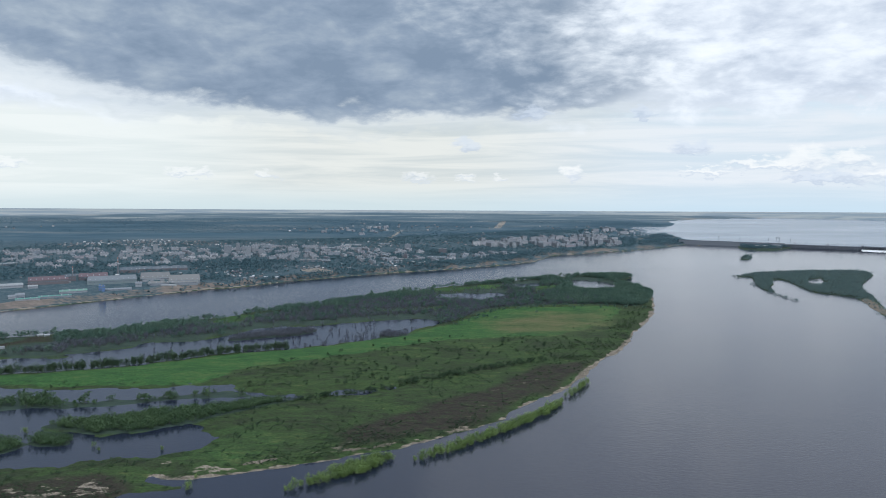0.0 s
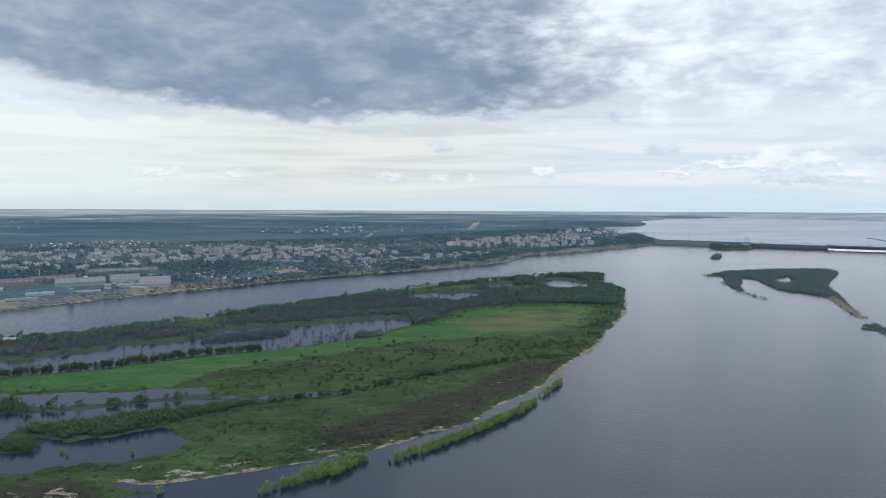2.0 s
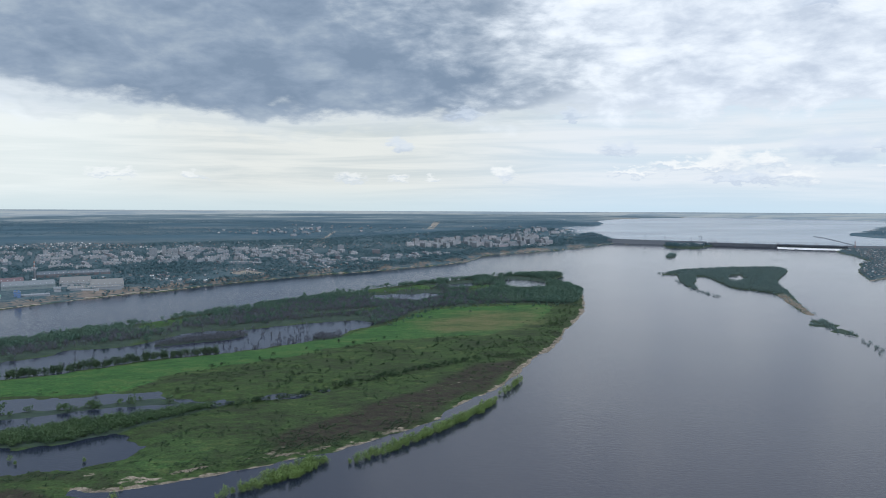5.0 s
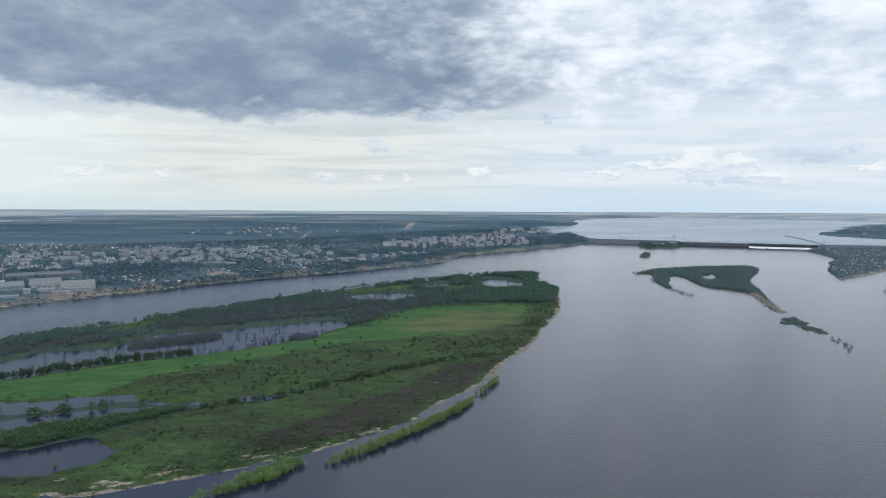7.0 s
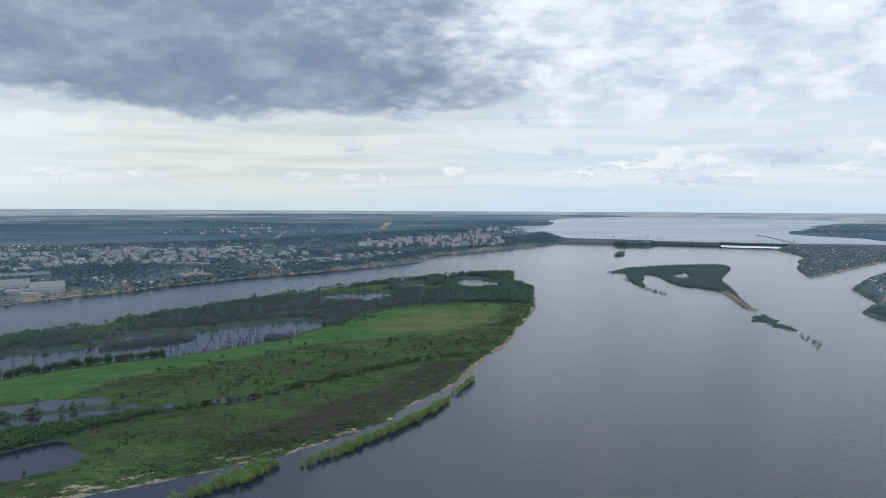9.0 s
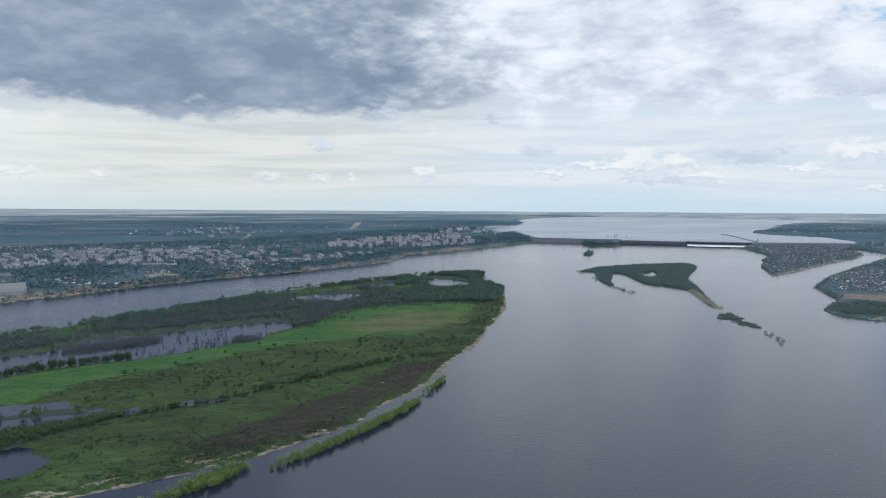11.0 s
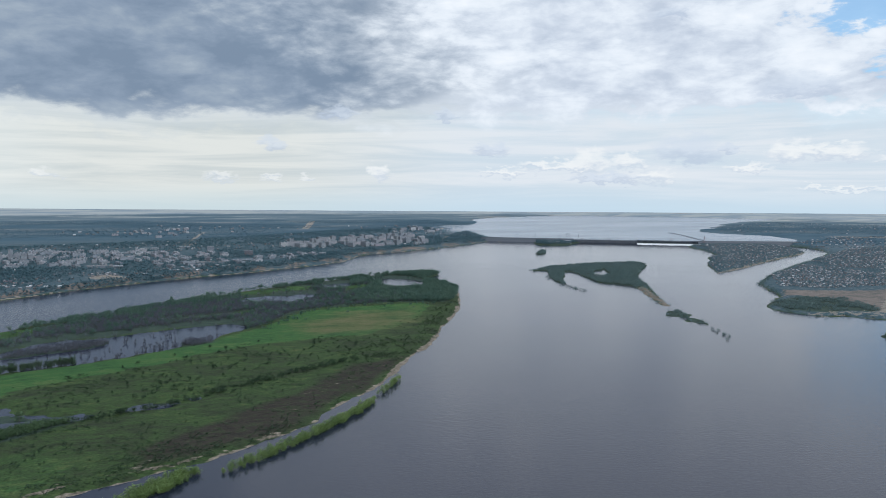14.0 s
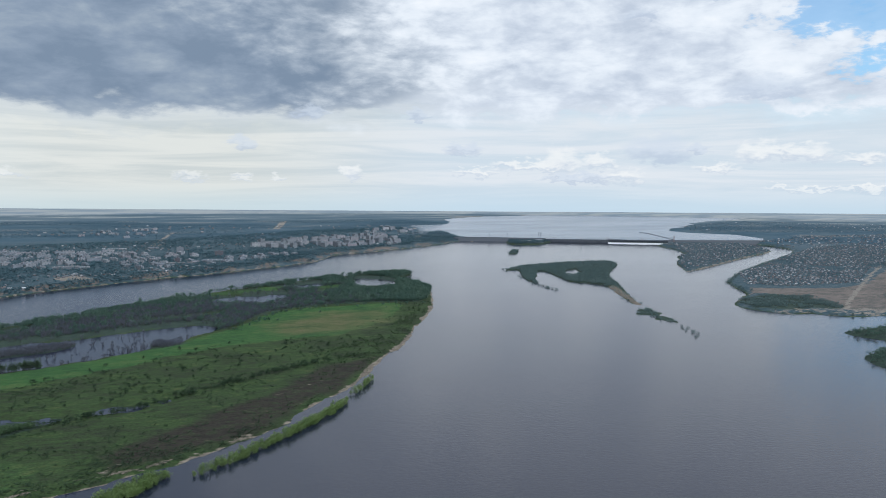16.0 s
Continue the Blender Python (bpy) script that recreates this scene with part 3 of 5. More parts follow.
def waves(X, Y, size, seed, octaves=4):
    """Smooth value noise of about -1 to 1, in numpy."""
    rng = np.random.RandomState(seed)
    total, amp = np.zeros(X.shape), 1.0
    for _ in range(octaves):
        table = rng.uniform(-1, 1, (64, 64))
        u, v = X / size + 1000.3, Y / size + 1000.7
        i, j = np.floor(u).astype(int), np.floor(v).astype(int)
        fu, fv = u - i, v - j
        fu, fv = fu * fu * (3 - 2 * fu), fv * fv * (3 - 2 * fv)
        g = lambda a, b: table[a % 64, b % 64]
        total += amp * (g(i, j) * (1 - fu) * (1 - fv) + g(i + 1, j) * fu * (1 - fv) + g(i, j + 1) * (1 - fu) * fv + g(i + 1, j + 1) * fu * fv)
        size, amp = size * 0.5, amp * 0.5
    return total


RESERVOIR = 10.0
WHOLE_ISLAND = rounded(ISLAND + ISLAND_B[1:], 4)
WEST_LAND = WEST_SHORE + [(845, 2350)] + WEST_RESERVOIR_SHORE + [(2600, 4050), (3300, 4700), (3300, 7000), (-7000, 7000), (-7000, -500), (-1500, 300)]
EAST_LAND = EAST_SHORE + [(3000, 400), (7000, 0), (7000, 4600), (3600, 3720)] + EAST_RESERVOIR_SHORE[::-1]
LOW_ISLES = [(TAIL, 0.06), (ISLET, 1.2), (EAST_ISLE_A, 3.0), (EAST_ISLE_B, 3.0), (DAM_ISLE, 3.5)]


def heights(X, Y):
    """Ground height over the whole place; the river stands at 0."""
    fray = waves(X, Y, 22, 3) * 2.2 + waves(X, Y, 6, 4, 2) * 0.8
    roll = waves(X, Y, 160, 5)
    z = np.full(X.shape, -4.0)

    def land(outline, high, slope, rough=1.0, reach=80.0):
        s = inside_by(outline, X, Y, reach) + fray * rough
        return np.where(s > 0, high * ease(s, -2, slope), np.maximum(-4.0, 0.25 * s))

    isle = land(WHOLE_ISLAND, 2.2 + 0.5 * roll, 14, 1.5)
    for hole in (UPPER_CHANNEL, POND_WOODS, LAGOON, POND_STRIP, LOWER_LAGOON):
        s = inside_by(rounded(hole, 4), X, Y) + fray * {id(LOWER_LAGOON): 3.2, id(POND_WOODS): 5.0, id(LAGOON): 2.6}.get(id(hole), 1.8)
        isle = np.where(s > 0, np.minimum(isle, -np.minimum(2.0, 0.25 * s)), np.minimum(isle, 0.05 - 0.12 * s))
    z = np.maximum(z, isle)
    for outline in (CHANNEL_ISLET, PURPLE_ISLET, STRIP, CLUMP_A, CLUMP_B):
        z = np.maximum(z, land(rounded(outline, 4), 0.25, 5, 0.9))
    z = np.maximum(z, land(rounded(SECOND_ISLAND, 4), 2.0, 14))
    for hole in (SECOND_POOL, SECOND_POOL_B):
        s = inside_by(rounded(hole, 4), X, Y) + fray * 0.8
        z = np.where(s > 0, np.minimum(z, -0.25 * s), z)
    for outline, high in LOW_ISLES:
        z = np.maximum(z, land(rounded(outline, 4), high, 9, 2.6 if high < 1 else 0.7))
    z = np.maximum(z, land(PENINSULA, 5.0, 16, 1.5))
    # west bank: a bluff and the plateau behind it
    s = inside_by(WEST_LAND, X, Y, 400.0) + fray * 1.5
    gully = waves(X, Y, 55, 9, 3)
    west = np.where(s > 0, 1.8 * ease(s, -2, 10) + (6.6 + 0.8 * roll) * ease(s + 7 * gully * ease(X, -480, -350), 7, 45) + 6.5 * ease(s, 70, 400), np.maximum(-4.0, 0.25 * s))
    far = ease(np.hypot(X, Y), 2600, 4300)
    west = np.where(s > 0, west * (1 - far) + far * (11.2 + 1.2 * roll), west)
    z = np.maximum(z, west)
    s = inside_by(EAST_LAND, X, Y, 200.0) + fray * 1.5
    back = ease(Y + 0.35 * (X - 1700), 1750, 2250)
    east = np.where(s > 0, (4.5 + 7.2 * back + 0.6 * roll) * ease(s, -2, 22), np.maximum(-4.0, 0.25 * s))
    z = np.maximum(z, east)
    rim = ease(np.hypot(X, Y), 4600, 4960)
    return np.where(rim > 0, np.maximum(z, z * (1 - rim) + (23.5 + 0.6 * roll) * rim), z)


def make_mesh(name, verts, faces, mat):
    """A mesh from arrays: verts n x 3, faces m x 3 or m x 4."""
    me = bpy.data.meshes.new(name)
    verts, faces = np.asarray(verts, np.float32), np.asarray(faces, np.int32)
    me.vertices.add(len(verts))
    me.vertices.foreach_set("co", verts.ravel())
    me.loops.add(faces.size)
    me.loops.foreach_set("vertex_index", faces.ravel())
    me.polygons.add(len(faces))
    me.polygons.foreach_set("loop_start", np.arange(0, faces.size, faces.shape[1], dtype=np.int32))
    me.update(calc_edges=True)
    me.validate()
    if mat:
        me.materials.append(mat)
    return me


def grid_lines(spans):
    out = []
    for a, b, s in spans:
        out.append(np.arange(a, b, s))
    return np.concatenate(out + [[spans[-1][1]]])


def build_ground():
    ys = [300.0]
    while ys[-1] < 7000:
        ys.append(ys[-1] + 3.0 * max(1.0, ys[-1] / 650) ** 1.7)
    ys = np.concatenate([np.arange(-5000, 300, 250), ys])
    xs = grid_lines([(-7000, -2000, 150), (-2000, -900, 25), (-900, -480, 8), (-480, 420, 4.2), (420, 1150, 7), (1150, 2000, 14), (2000, 7000, 120)])
    X, Y = np.meshgrid(xs, ys)
    shape, X, Y = X.shape, X.ravel(), Y.ravel()
    Z = heights(X, Y)
    i = np.arange(len(X)).reshape(shape)
    faces = np.stack([i[:-1, :-1], i[:-1, 1:], i[1:, 1:], i[1:, :-1]], -1).reshape(-1, 4)
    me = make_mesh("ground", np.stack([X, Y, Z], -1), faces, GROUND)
    me.polygons.foreach_set("use_smooth", np.ones(len(faces), bool))
    # what grows where
    isle = inside_by(WHOLE_ISLAND, X, Y)
    second = inside_by(rounded(SECOND_ISLAND, 4), X, Y)
    west, east = inside_by(WEST_LAND, X, Y, 400), inside_by(EAST_LAND, X, Y, 200)
    fray = waves(X, Y, 30, 12) * 6
    shore = rounded(ISLAND[25:] + ISLAND_B[1:16], 4, False)
    gap = line_gap(shore, X, Y)
    width = 1.7 + 1.6 * ease(Y, 620, 760) + 2.6 * waves(X, Y, 30, 14, 3)
    sand = (isle > -8) * ease(width - gap, -3, 2.5)
    dune = np.minimum(line_gap(DUNES_A, X, Y), line_gap(DUNES_B, X, Y))
    sand = np.maximum(sand, (isle > 0) * ease(4 - dune + 0.8 * fray, -3, 8) * 0.55)
    sand = np.maximum(sand, ease(inside_by(SAND_POINT, X, Y) + fray * 1.6, -6, 10) * 0.46)
    low = ease(inside_by(LOW_SAND, X, Y) + fray, -6, 8)
    sand = np.maximum(sand, low * (0.2 + 0.35 * ease(waves(X, Y, 14, 15, 3), -0.3, 0.5)))
    tip = ease(-line_gap(SECOND_TIP, X, Y), -14, -4)
    sand = np.maximum(sand, tip * (second > -4))
    sand = np.maximum(sand, ease(west, -4, 2) * ease(6 - west + 0.5 * fray, -4, 4) * 0.75)
    sand = np.maximum(sand, ease(east, -4, 2) * ease(4 - east + 0.5 * fray, -4, 4) * 0.42)
    pen = inside_by(PENINSULA, X, Y)
    sand = np.maximum(sand, ease(pen, -6, 2) * ease(5 - pen, -4, 4) * 0.5)
    sand = np.maximum(sand, ease(inside_by(SAND_LOT, X, Y) + fray * 0.3, -4, 4))
    sand = np.maximum(sand, ease(inside_by(EAST_BEACH + EAST_FRINGE_B[::-1], X, Y) + fray * 0.4, -4, 3) * 0.5)
    for track, wide in ((EAST_ROAD, 5), (ROAD_A, 9), (ROAD_B, 16), (ROAD_C, 7)):
        sand = np.maximum(sand, ease(wide - line_gap(track, X, Y), -4, 4) * 0.8)
    sand = np.maximum(sand, (isle > 2) * ease(2.6 - line_gap(RIDGE, X, Y) + 0.35 * fray, -2, 3) * 0.7)
    sand = np.maximum(sand, ease(6 - line_gap(PENINSULA[6:13], X, Y), -3, 3) * 0.8)
    # sunlit far shore and sunlit patches of plain, painted in with the sand colour
    sand = np.maximum(sand, ease(X, 1150, 1500) * ease(np.hypot(X, Y), 3650, 3900) * ease(west, -5, 5) * ease(np.hypot(X, Y), 4600, 4450) * 0.6)
    sand = np.maximum(sand, ease(inside_by(SUN_PATCHES, X, Y) + 3 * fray, -30, 10) * 0.6)
    lush = ease(inside_by(rounded(MEADOW, 4), X, Y) + fray, -10, 15)
    for spot in (GREEN_STRIP, GREEN_GAP_A, GREEN_GAP_B, GREEN_GAP_C, GREEN_LOW):
        lush = np.maximum(lush, ease(inside_by(rounded(spot, 3), X, Y) + 2 * fray, -14, 12) * (0.38 if spot is GREEN_LOW else 0.6))
    gold = ease(inside_by(GOLD, X, Y) + 2 * fray, -75, 45) * 0.9
    heath = ease(inside_by(HEATH, X, Y) + fray, -12, 25)
    bare = ease(inside_by(EAST_FIELD, X, Y) + fray, -8, 12) * 0.85
    slope = ease(west, 3, 10) * ease(50 + 2 * fray - west, 0, 18) * (0.30 + 0.45 * ease(waves(X, Y, 60, 16, 3), -0.3, 0.4) + 0.25 * ease(X, -430, -480))
    bare = np.maximum(bare, slope)
    heath = np.maximum(heath, ease(inside_by(LOW_SAND, X, Y) + fray, -25, 0) * 0.8)
    heath = np.maximum(heath, ease(inside_by(BROWN_FIELD, X, Y) + fray, -4, 6))
    wood = ease(inside_by(FOREST, X, Y) + fray, -5, 8) * (1 - ease(lush, 0.2, 0.6)) * (1 - ease(heath, 0.3, 0.6))
    for spot in (STRIP, CLUMP_A, CLUMP_B, CHANNEL_ISLET, PURPLE_ISLET, BELT):
        wood = np.maximum(wood, ease(inside_by(rounded(spot, 3), X, Y, 20), -5, 1))
    wood = np.maximum(wood, ease(second, -3, 4) * (1 - tip))
    town = np.maximum(ease(west, 1, 6), ease(east, 0, 6))
    town = np.maximum(town, ease(pen, 0, 5))
    for spot in (EAST_ISLE_A, EAST_ISLE_B, TAIL, ISLET, DAM_ISLE):
        wood = np.maximum(wood, ease(inside_by(rounded(spot, 3), X, Y, 20), -6, 2))
    grove = ease(inside_by(EAST_WOOD, X, Y) + fray, -8, 6)
    wood, town = np.maximum(wood, grove), town * (1 - grove)
    # distance masks that carry the painted haze of the far land
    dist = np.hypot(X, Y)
    hazy_steppe = ease(dist + 8 * fray, 2350, 2750) * ease(np.maximum(west, east), 0, 30)
    outer_haze = ease(dist + 14 * fray, 3600, 4300)
    hazy_steppe = np.maximum(hazy_steppe, ease(dist, 4550, 4650))
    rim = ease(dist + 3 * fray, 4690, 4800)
    for name, values in (("bare", bare), ("golden", gold), ("outer_haze", outer_haze), ("rim", rim)):
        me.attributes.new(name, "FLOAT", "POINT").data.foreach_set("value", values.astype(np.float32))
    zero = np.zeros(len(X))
    for name, cols in (("cover", (sand, lush, heath)), ("cover_far", (wood, town, hazy_steppe))):
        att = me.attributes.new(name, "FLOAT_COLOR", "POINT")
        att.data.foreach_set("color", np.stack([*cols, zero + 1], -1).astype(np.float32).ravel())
    tagged(new("ground", me), "flat floodplain with meadows, sand banks and a raised far plain", "ground", kind="structure")


build_ground()
river = make_mesh("river", [(-7000, -5000, 0), (7000, -5000, 0), (7000, 7000, 0), (-7000, 7000, 0)], [(0, 1, 2, 3)], WATER)
tagged(new("river", river), "wide grey rippled river in flood", "river", kind="structure")
SHORE_END = Vector((*DAM_LINE[0], 0))
DAM_END = Vector((*DAM_LINE[4], 0))
DAM_WAY = (DAM_END - SHORE_END).normalized()
DAM_LONG = (DAM_END - SHORE_END).length
DAM_TURN = math.atan2(DAM_WAY.y, DAM_WAY.x)
rim = [tuple((SHORE_END - 40 * DAM_WAY)[:2]), tuple(DAM_END[:2]), DAM_LINE[5]]
lake = make_mesh("reservoir", [(x, y, RESERVOIR) for x, y in rim + [(2600, 2150), (7000, 4000), (7000, 7000), (600, 7000), (600, 3000)]], np.array([range(8)]), LAKE)
tagged(new("reservoir", lake), "broad pale reservoir reaching the horizon behind the dam", "reservoir", kind="structure")


# ---------------------------------------------------------------- plants
def leaf_material(name, dark, light, by_object=False):
    def nodes(n, bsdf, place, out):
        per_leaf = n.node("ShaderNodeNewGeometry").outputs["Random Per Island"]
        per_tree = n.node("ShaderNodeObjectInfo").outputs["Random"] if by_object else n.attribute("tint", "Fac")
        f = n.math("ADD", n.math("MULTIPLY", per_tree, 0.65), n.math("MULTIPLY", per_leaf, 0.35))
        c = n.mix(f, dark, light)
        n.put(bsdf.inputs["Base Color"], c)
        thin = n.node("ShaderNodeBsdfTranslucent", {0: n.mix(0.5, c, light)})
        both = n.node("ShaderNodeMixShader", {0: 0.36, 1: bsdf.outputs[0], 2: thin.outputs[0]})
        n.put(out.inputs[0], both.outputs[0])
    return material(name, dark, 0.75, nodes, spec=0.2)


def bark_nodes(n, bsdf, place, out):
    g = n.noise(n.node("ShaderNodeMapping", {0: place, 3: (6, 6, 1.2)}).outputs[0], 1.0, 4)
    n.put(bsdf.inputs["Base Color"], n.ramp(g, [(0.35, (0.050, 0.050, 0.052)), (0.65, (0.11, 0.105, 0.105))]))
    bump(n, bsdf, g, 0.5, 0.05)


BARK = material("grey_bark", (0.1, 0.09, 0.07), 0.9, bark_nodes)
WILLOW_LEAF = leaf_material("young_willow_leaves", (0.11, 0.182, 0.058), (0.215, 0.30, 0.105), True)
ROW_LEAF = leaf_material("poplar_leaves", (0.046, 0.085, 0.054), (0.092, 0.14, 0.082), True)
# green lifted towards blue: some distance haze is mixed into this colour
HAZY_WOOD_LEAF = leaf_material("hazy_wood_leaves", (0.058, 0.118, 0.098), (0.115, 0.180, 0.135))
GREY_LEAF = leaf_material("flooded_grey_twigs", (0.082, 0.098, 0.130), (0.135, 0.145, 0.180))
BELT_LEAF = leaf_material("belt_leaves", (0.050, 0.094, 0.050), (0.10, 0.158, 0.078))
WILLOW_MANY = leaf_material("willow_thicket_leaves", (0.11, 0.182, 0.058), (0.215, 0.30, 0.105))
TUSSOCK_LEAF = leaf_material("tussock_leaves", (0.028, 0.054, 0.034), (0.054, 0.088, 0.046))
SCRUB_LEAF = leaf_material("scrub_leaves", (0.046, 0.078, 0.044), (0.086, 0.126, 0.064))
# next three: blue cast and lift are distance haze put into the leaf colour
HAZY_TOWN_LEAF = leaf_material("hazy_town_leaves", (0.058, 0.122, 0.152), (0.105, 0.172, 0.200))
HAZY_ISLE_LEAF = leaf_material("hazy_isle_leaves", (0.10, 0.165, 0.172), (0.16, 0.222, 0.215))
HAZY_FAR_LEAF = leaf_material("hazy_far_leaves", (0.054, 0.108, 0.146), (0.082, 0.138, 0.176))


def crown_shape(rng, n, wide, low, high, leaf, lobes=7, upright=0.0, lift=0.35):
    """n leaf clumps as four-cornered sprays round several lobes: an uneven crown with gaps. Unit: metres."""
    mid = np.stack([rng.normal(0, wide * 0.24, lobes), rng.normal(0, wide * 0.24, lobes), rng.uniform(low + 0.2 * (high - low), high - 0.22 * (high - low), lobes)], -1)
    size = rng.uniform(0.20, 0.34, lobes) * wide
    which = rng.randint(0, lobes, n)
    d = rng.normal(size=(n, 3))
    d /= np.linalg.norm(d, axis=1)[:, None]
    d[:, 2] *= 1.0 + upright
    c = mid[which] + d * (size[which] * rng.uniform(0.55, 1.08, n))[:, None]
    c[:, 2] = np.clip(c[:, 2], low, high)
    normal = d + rng.normal(0, 0.55, (n, 3)) + [0, 0, lift]
    normal /= np.linalg.norm(normal, axis=1)[:, None]
    a = np.cross(normal, rng.normal(size=(n, 3)))
    a /= np.linalg.norm(a, axis=1)[:, None]
    b = np.cross(normal, a)
    s = leaf * rng.uniform(0.6, 1.35, (n, 1))
    t = leaf * rng.uniform(0.45, 1.0, (n, 1))
    bend = normal * s * 0.25
    v = np.stack([c - a * s, c - b * t + bend, c + a * s * rng.uniform(0.6, 1.2, (n, 1)), c + b * t + bend], 1).reshape(-1, 3)
    return v, np.arange(4 * n).reshape(-1, 4)


def stem_shape(base, top, r0, r1, sides=4):
    base, top = np.array(base, float), np.array(top, float)
    way = (top - base) / np.linalg.norm(top - base)
    a = np.cross(way, [0.3, 0.9, 0.1])
    a /= np.linalg.norm(a)
    b = np.cross(way, a)
    ang = np.linspace(0, 2 * math.pi, sides, endpoint=False)
    ring = np.cos(ang)[:, None] * a + np.sin(ang)[:, None] * b
    i = np.arange(sides)
    j = (i + 1) % sides
    return np.vstack([base + ring * r0, top + ring * r1]), np.stack([i, j, j + sides, i + sides], -1)


def merge(shapes):
    vs, fs, k = [], [], 0
    for v, f in shapes:
        vs.append(v)
        fs.append(f + k)
        k += len(v)
    return np.vstack(vs), np.vstack(fs)


def trunk_shape(rng, high, girth, limbs=4):
    lean = rng.normal(0, 0.04 * high, 2)
    top = (lean[0], lean[1], 0.72 * high)
    out = [stem_shape((0, 0, -0.6), (lean[0] * 0.5, lean[1] * 0.5, 0.36 * high), girth, girth * 0.7, 6), stem_shape((lean[0] * 0.5, lean[1] * 0.5, 0.36 * high), top, girth * 0.7, girth * 0.25, 6)]
    for k in range(limbs):
        a, h = k * 6.283 / limbs + rng.uniform(-0.5, 0.5), rng.uniform(0.25, 0.5) * high
        reach = 0.26 * high
        out.append(stem_shape((lean[0] * 0.4, lean[1] * 0.4, h), (math.cos(a) * reach, math.sin(a) * reach, h + 0.28 * high), girth * 0.42, girth * 0.12, 4))
    return merge(out)


def part(name, mesh, parent, label="", place=None):
    """One mesh as a part of a thing."""
    ob = new(name, mesh)
    ob.parent = parent
    if place is not None:
        ob.matrix_local = place
    return tagged(ob, label) if label else ob


def plant_thing(name, label, category, group, seed, n, wide, low, high, leaf, mat, girth, lobes=7, upright=0.0):
    rng = np.random.RandomState(seed)
    root = tagged(new(name), label, category, group)
    part("trunk", make_mesh("trunk", *trunk_shape(rng, high, girth), BARK), root)
    part("crown", make_mesh("crown", *crown_shape(rng, n, wide, low, high, leaf, lobes, upright), mat), root)
    return root


def spread(outline, gap, seed, keep=None, curved=True):
    """Jittered points inside a plan outline."""
    rng = np.random.RandomState(seed)
    poly = rounded(outline, 4) if curved else np.array(outline, float)
    lo, hi = poly.min(0), poly.max(0)
    X, Y = np.meshgrid(np.arange(lo[0], hi[0], gap), np.arange(lo[1], hi[1], gap))
    X, Y = X.ravel() + rng.uniform(-0.48, 0.48, X.size) * gap, Y.ravel() + rng.uniform(-0.48, 0.48, Y.size) * gap
    ok = inside_by(poly, X, Y, 10) > 0
    X, Y = X[ok], Y[ok]
    if keep is not None:
        ok = keep(X, Y) > rng.uniform(0, 1, len(X))
        X, Y = X[ok], Y[ok]
    return np.stack([X, Y], -1)


def along(line, gap, wide, seed, keep=1.0):
    """Jittered points along an open line."""
    rng = np.random.RandomState(seed)
    p = rounded(line, 8, False)
    out = []
    left = 0.0
    for a, b in zip(p[:-1], p[1:]):
        d = np.linalg.norm(b - a)
        while left < d:
            if rng.uniform() < keep:
                out.append(a + (b - a) * left / d + rng.normal(0, wide, 2))
            left += gap * rng.uniform(0.6, 1.4)
        left -= d
    return np.array(out)


def stand(points, sink=0.0):
    """Ground or water height under plan points."""
    return np.maximum(heights(points[:, 0].copy(), points[:, 1].copy()), -0.2) - sink


def thicket(name, label, category, points, shapes, mat, lo, hi, seed, bark=True, flat=0.0):
    """Very many plants as one object of kind stuff. shapes: unit plants of one metre height; lo, hi: heights."""
    if not len(points):
        return None
    rng = np.random.RandomState(seed)
    z = stand(points)
    high = rng.uniform(lo, hi, len(points)) * rng.uniform(0.85, 1.15, len(points))
    wide = high * rng.uniform(0.85, 1.25, len(points)) + flat
    turn = rng.uniform(0, 6.283, len(points))
    tint = np.clip(rng.normal(0.5, 0.25, len(points)) + 0.35 * waves(points[:, 0], points[:, 1], 40, seed, 2), 0, 1)
    which = rng.randint(0, len(shapes), len(points))
    vs, fs, ts, ms, k = [], [], [], [], 0
    for i, (leaf, wood) in enumerate(shapes):
        idx = np.nonzero(which == i)[0]
        for m, (v, f) in enumerate((leaf, wood)):
            if m and not bark:
                continue
            c, s = np.cos(turn[idx])[:, None], np.sin(turn[idx])[:, None]
            w = wide[idx][:, None]
            x = (v[None, :, 0] * c - v[None, :, 1] * s) * w + points[idx, 0][:, None]
            y = (v[None, :, 0] * s + v[None, :, 1] * c) * w + points[idx, 1][:, None]
            h = v[None, :, 2] * high[idx][:, None] + z[idx][:, None]
            vs.append(np.stack([x, y, h], -1).reshape(-1, 3))
            fs.append((f[None] + (np.arange(len(idx)) * len(v))[:, None, None] + k).reshape(-1, 4))
            ts.append(np.repeat(tint[idx], len(v)))
            ms.append(np.full(len(idx) * len(f), m))
            k += len(idx) * len(v)
    me = make_mesh(name, np.vstack(vs), np.vstack(fs), mat)
    me.materials.append(BARK)
    me.polygons.foreach_set("material_index", np.concatenate(ms).astype(np.int32))
    me.attributes.new("tint", "FLOAT", "POINT").data.foreach_set("value", np.concatenate(ts).astype(np.float32))
    return tagged(new(name, me), label, category, kind="stuff")


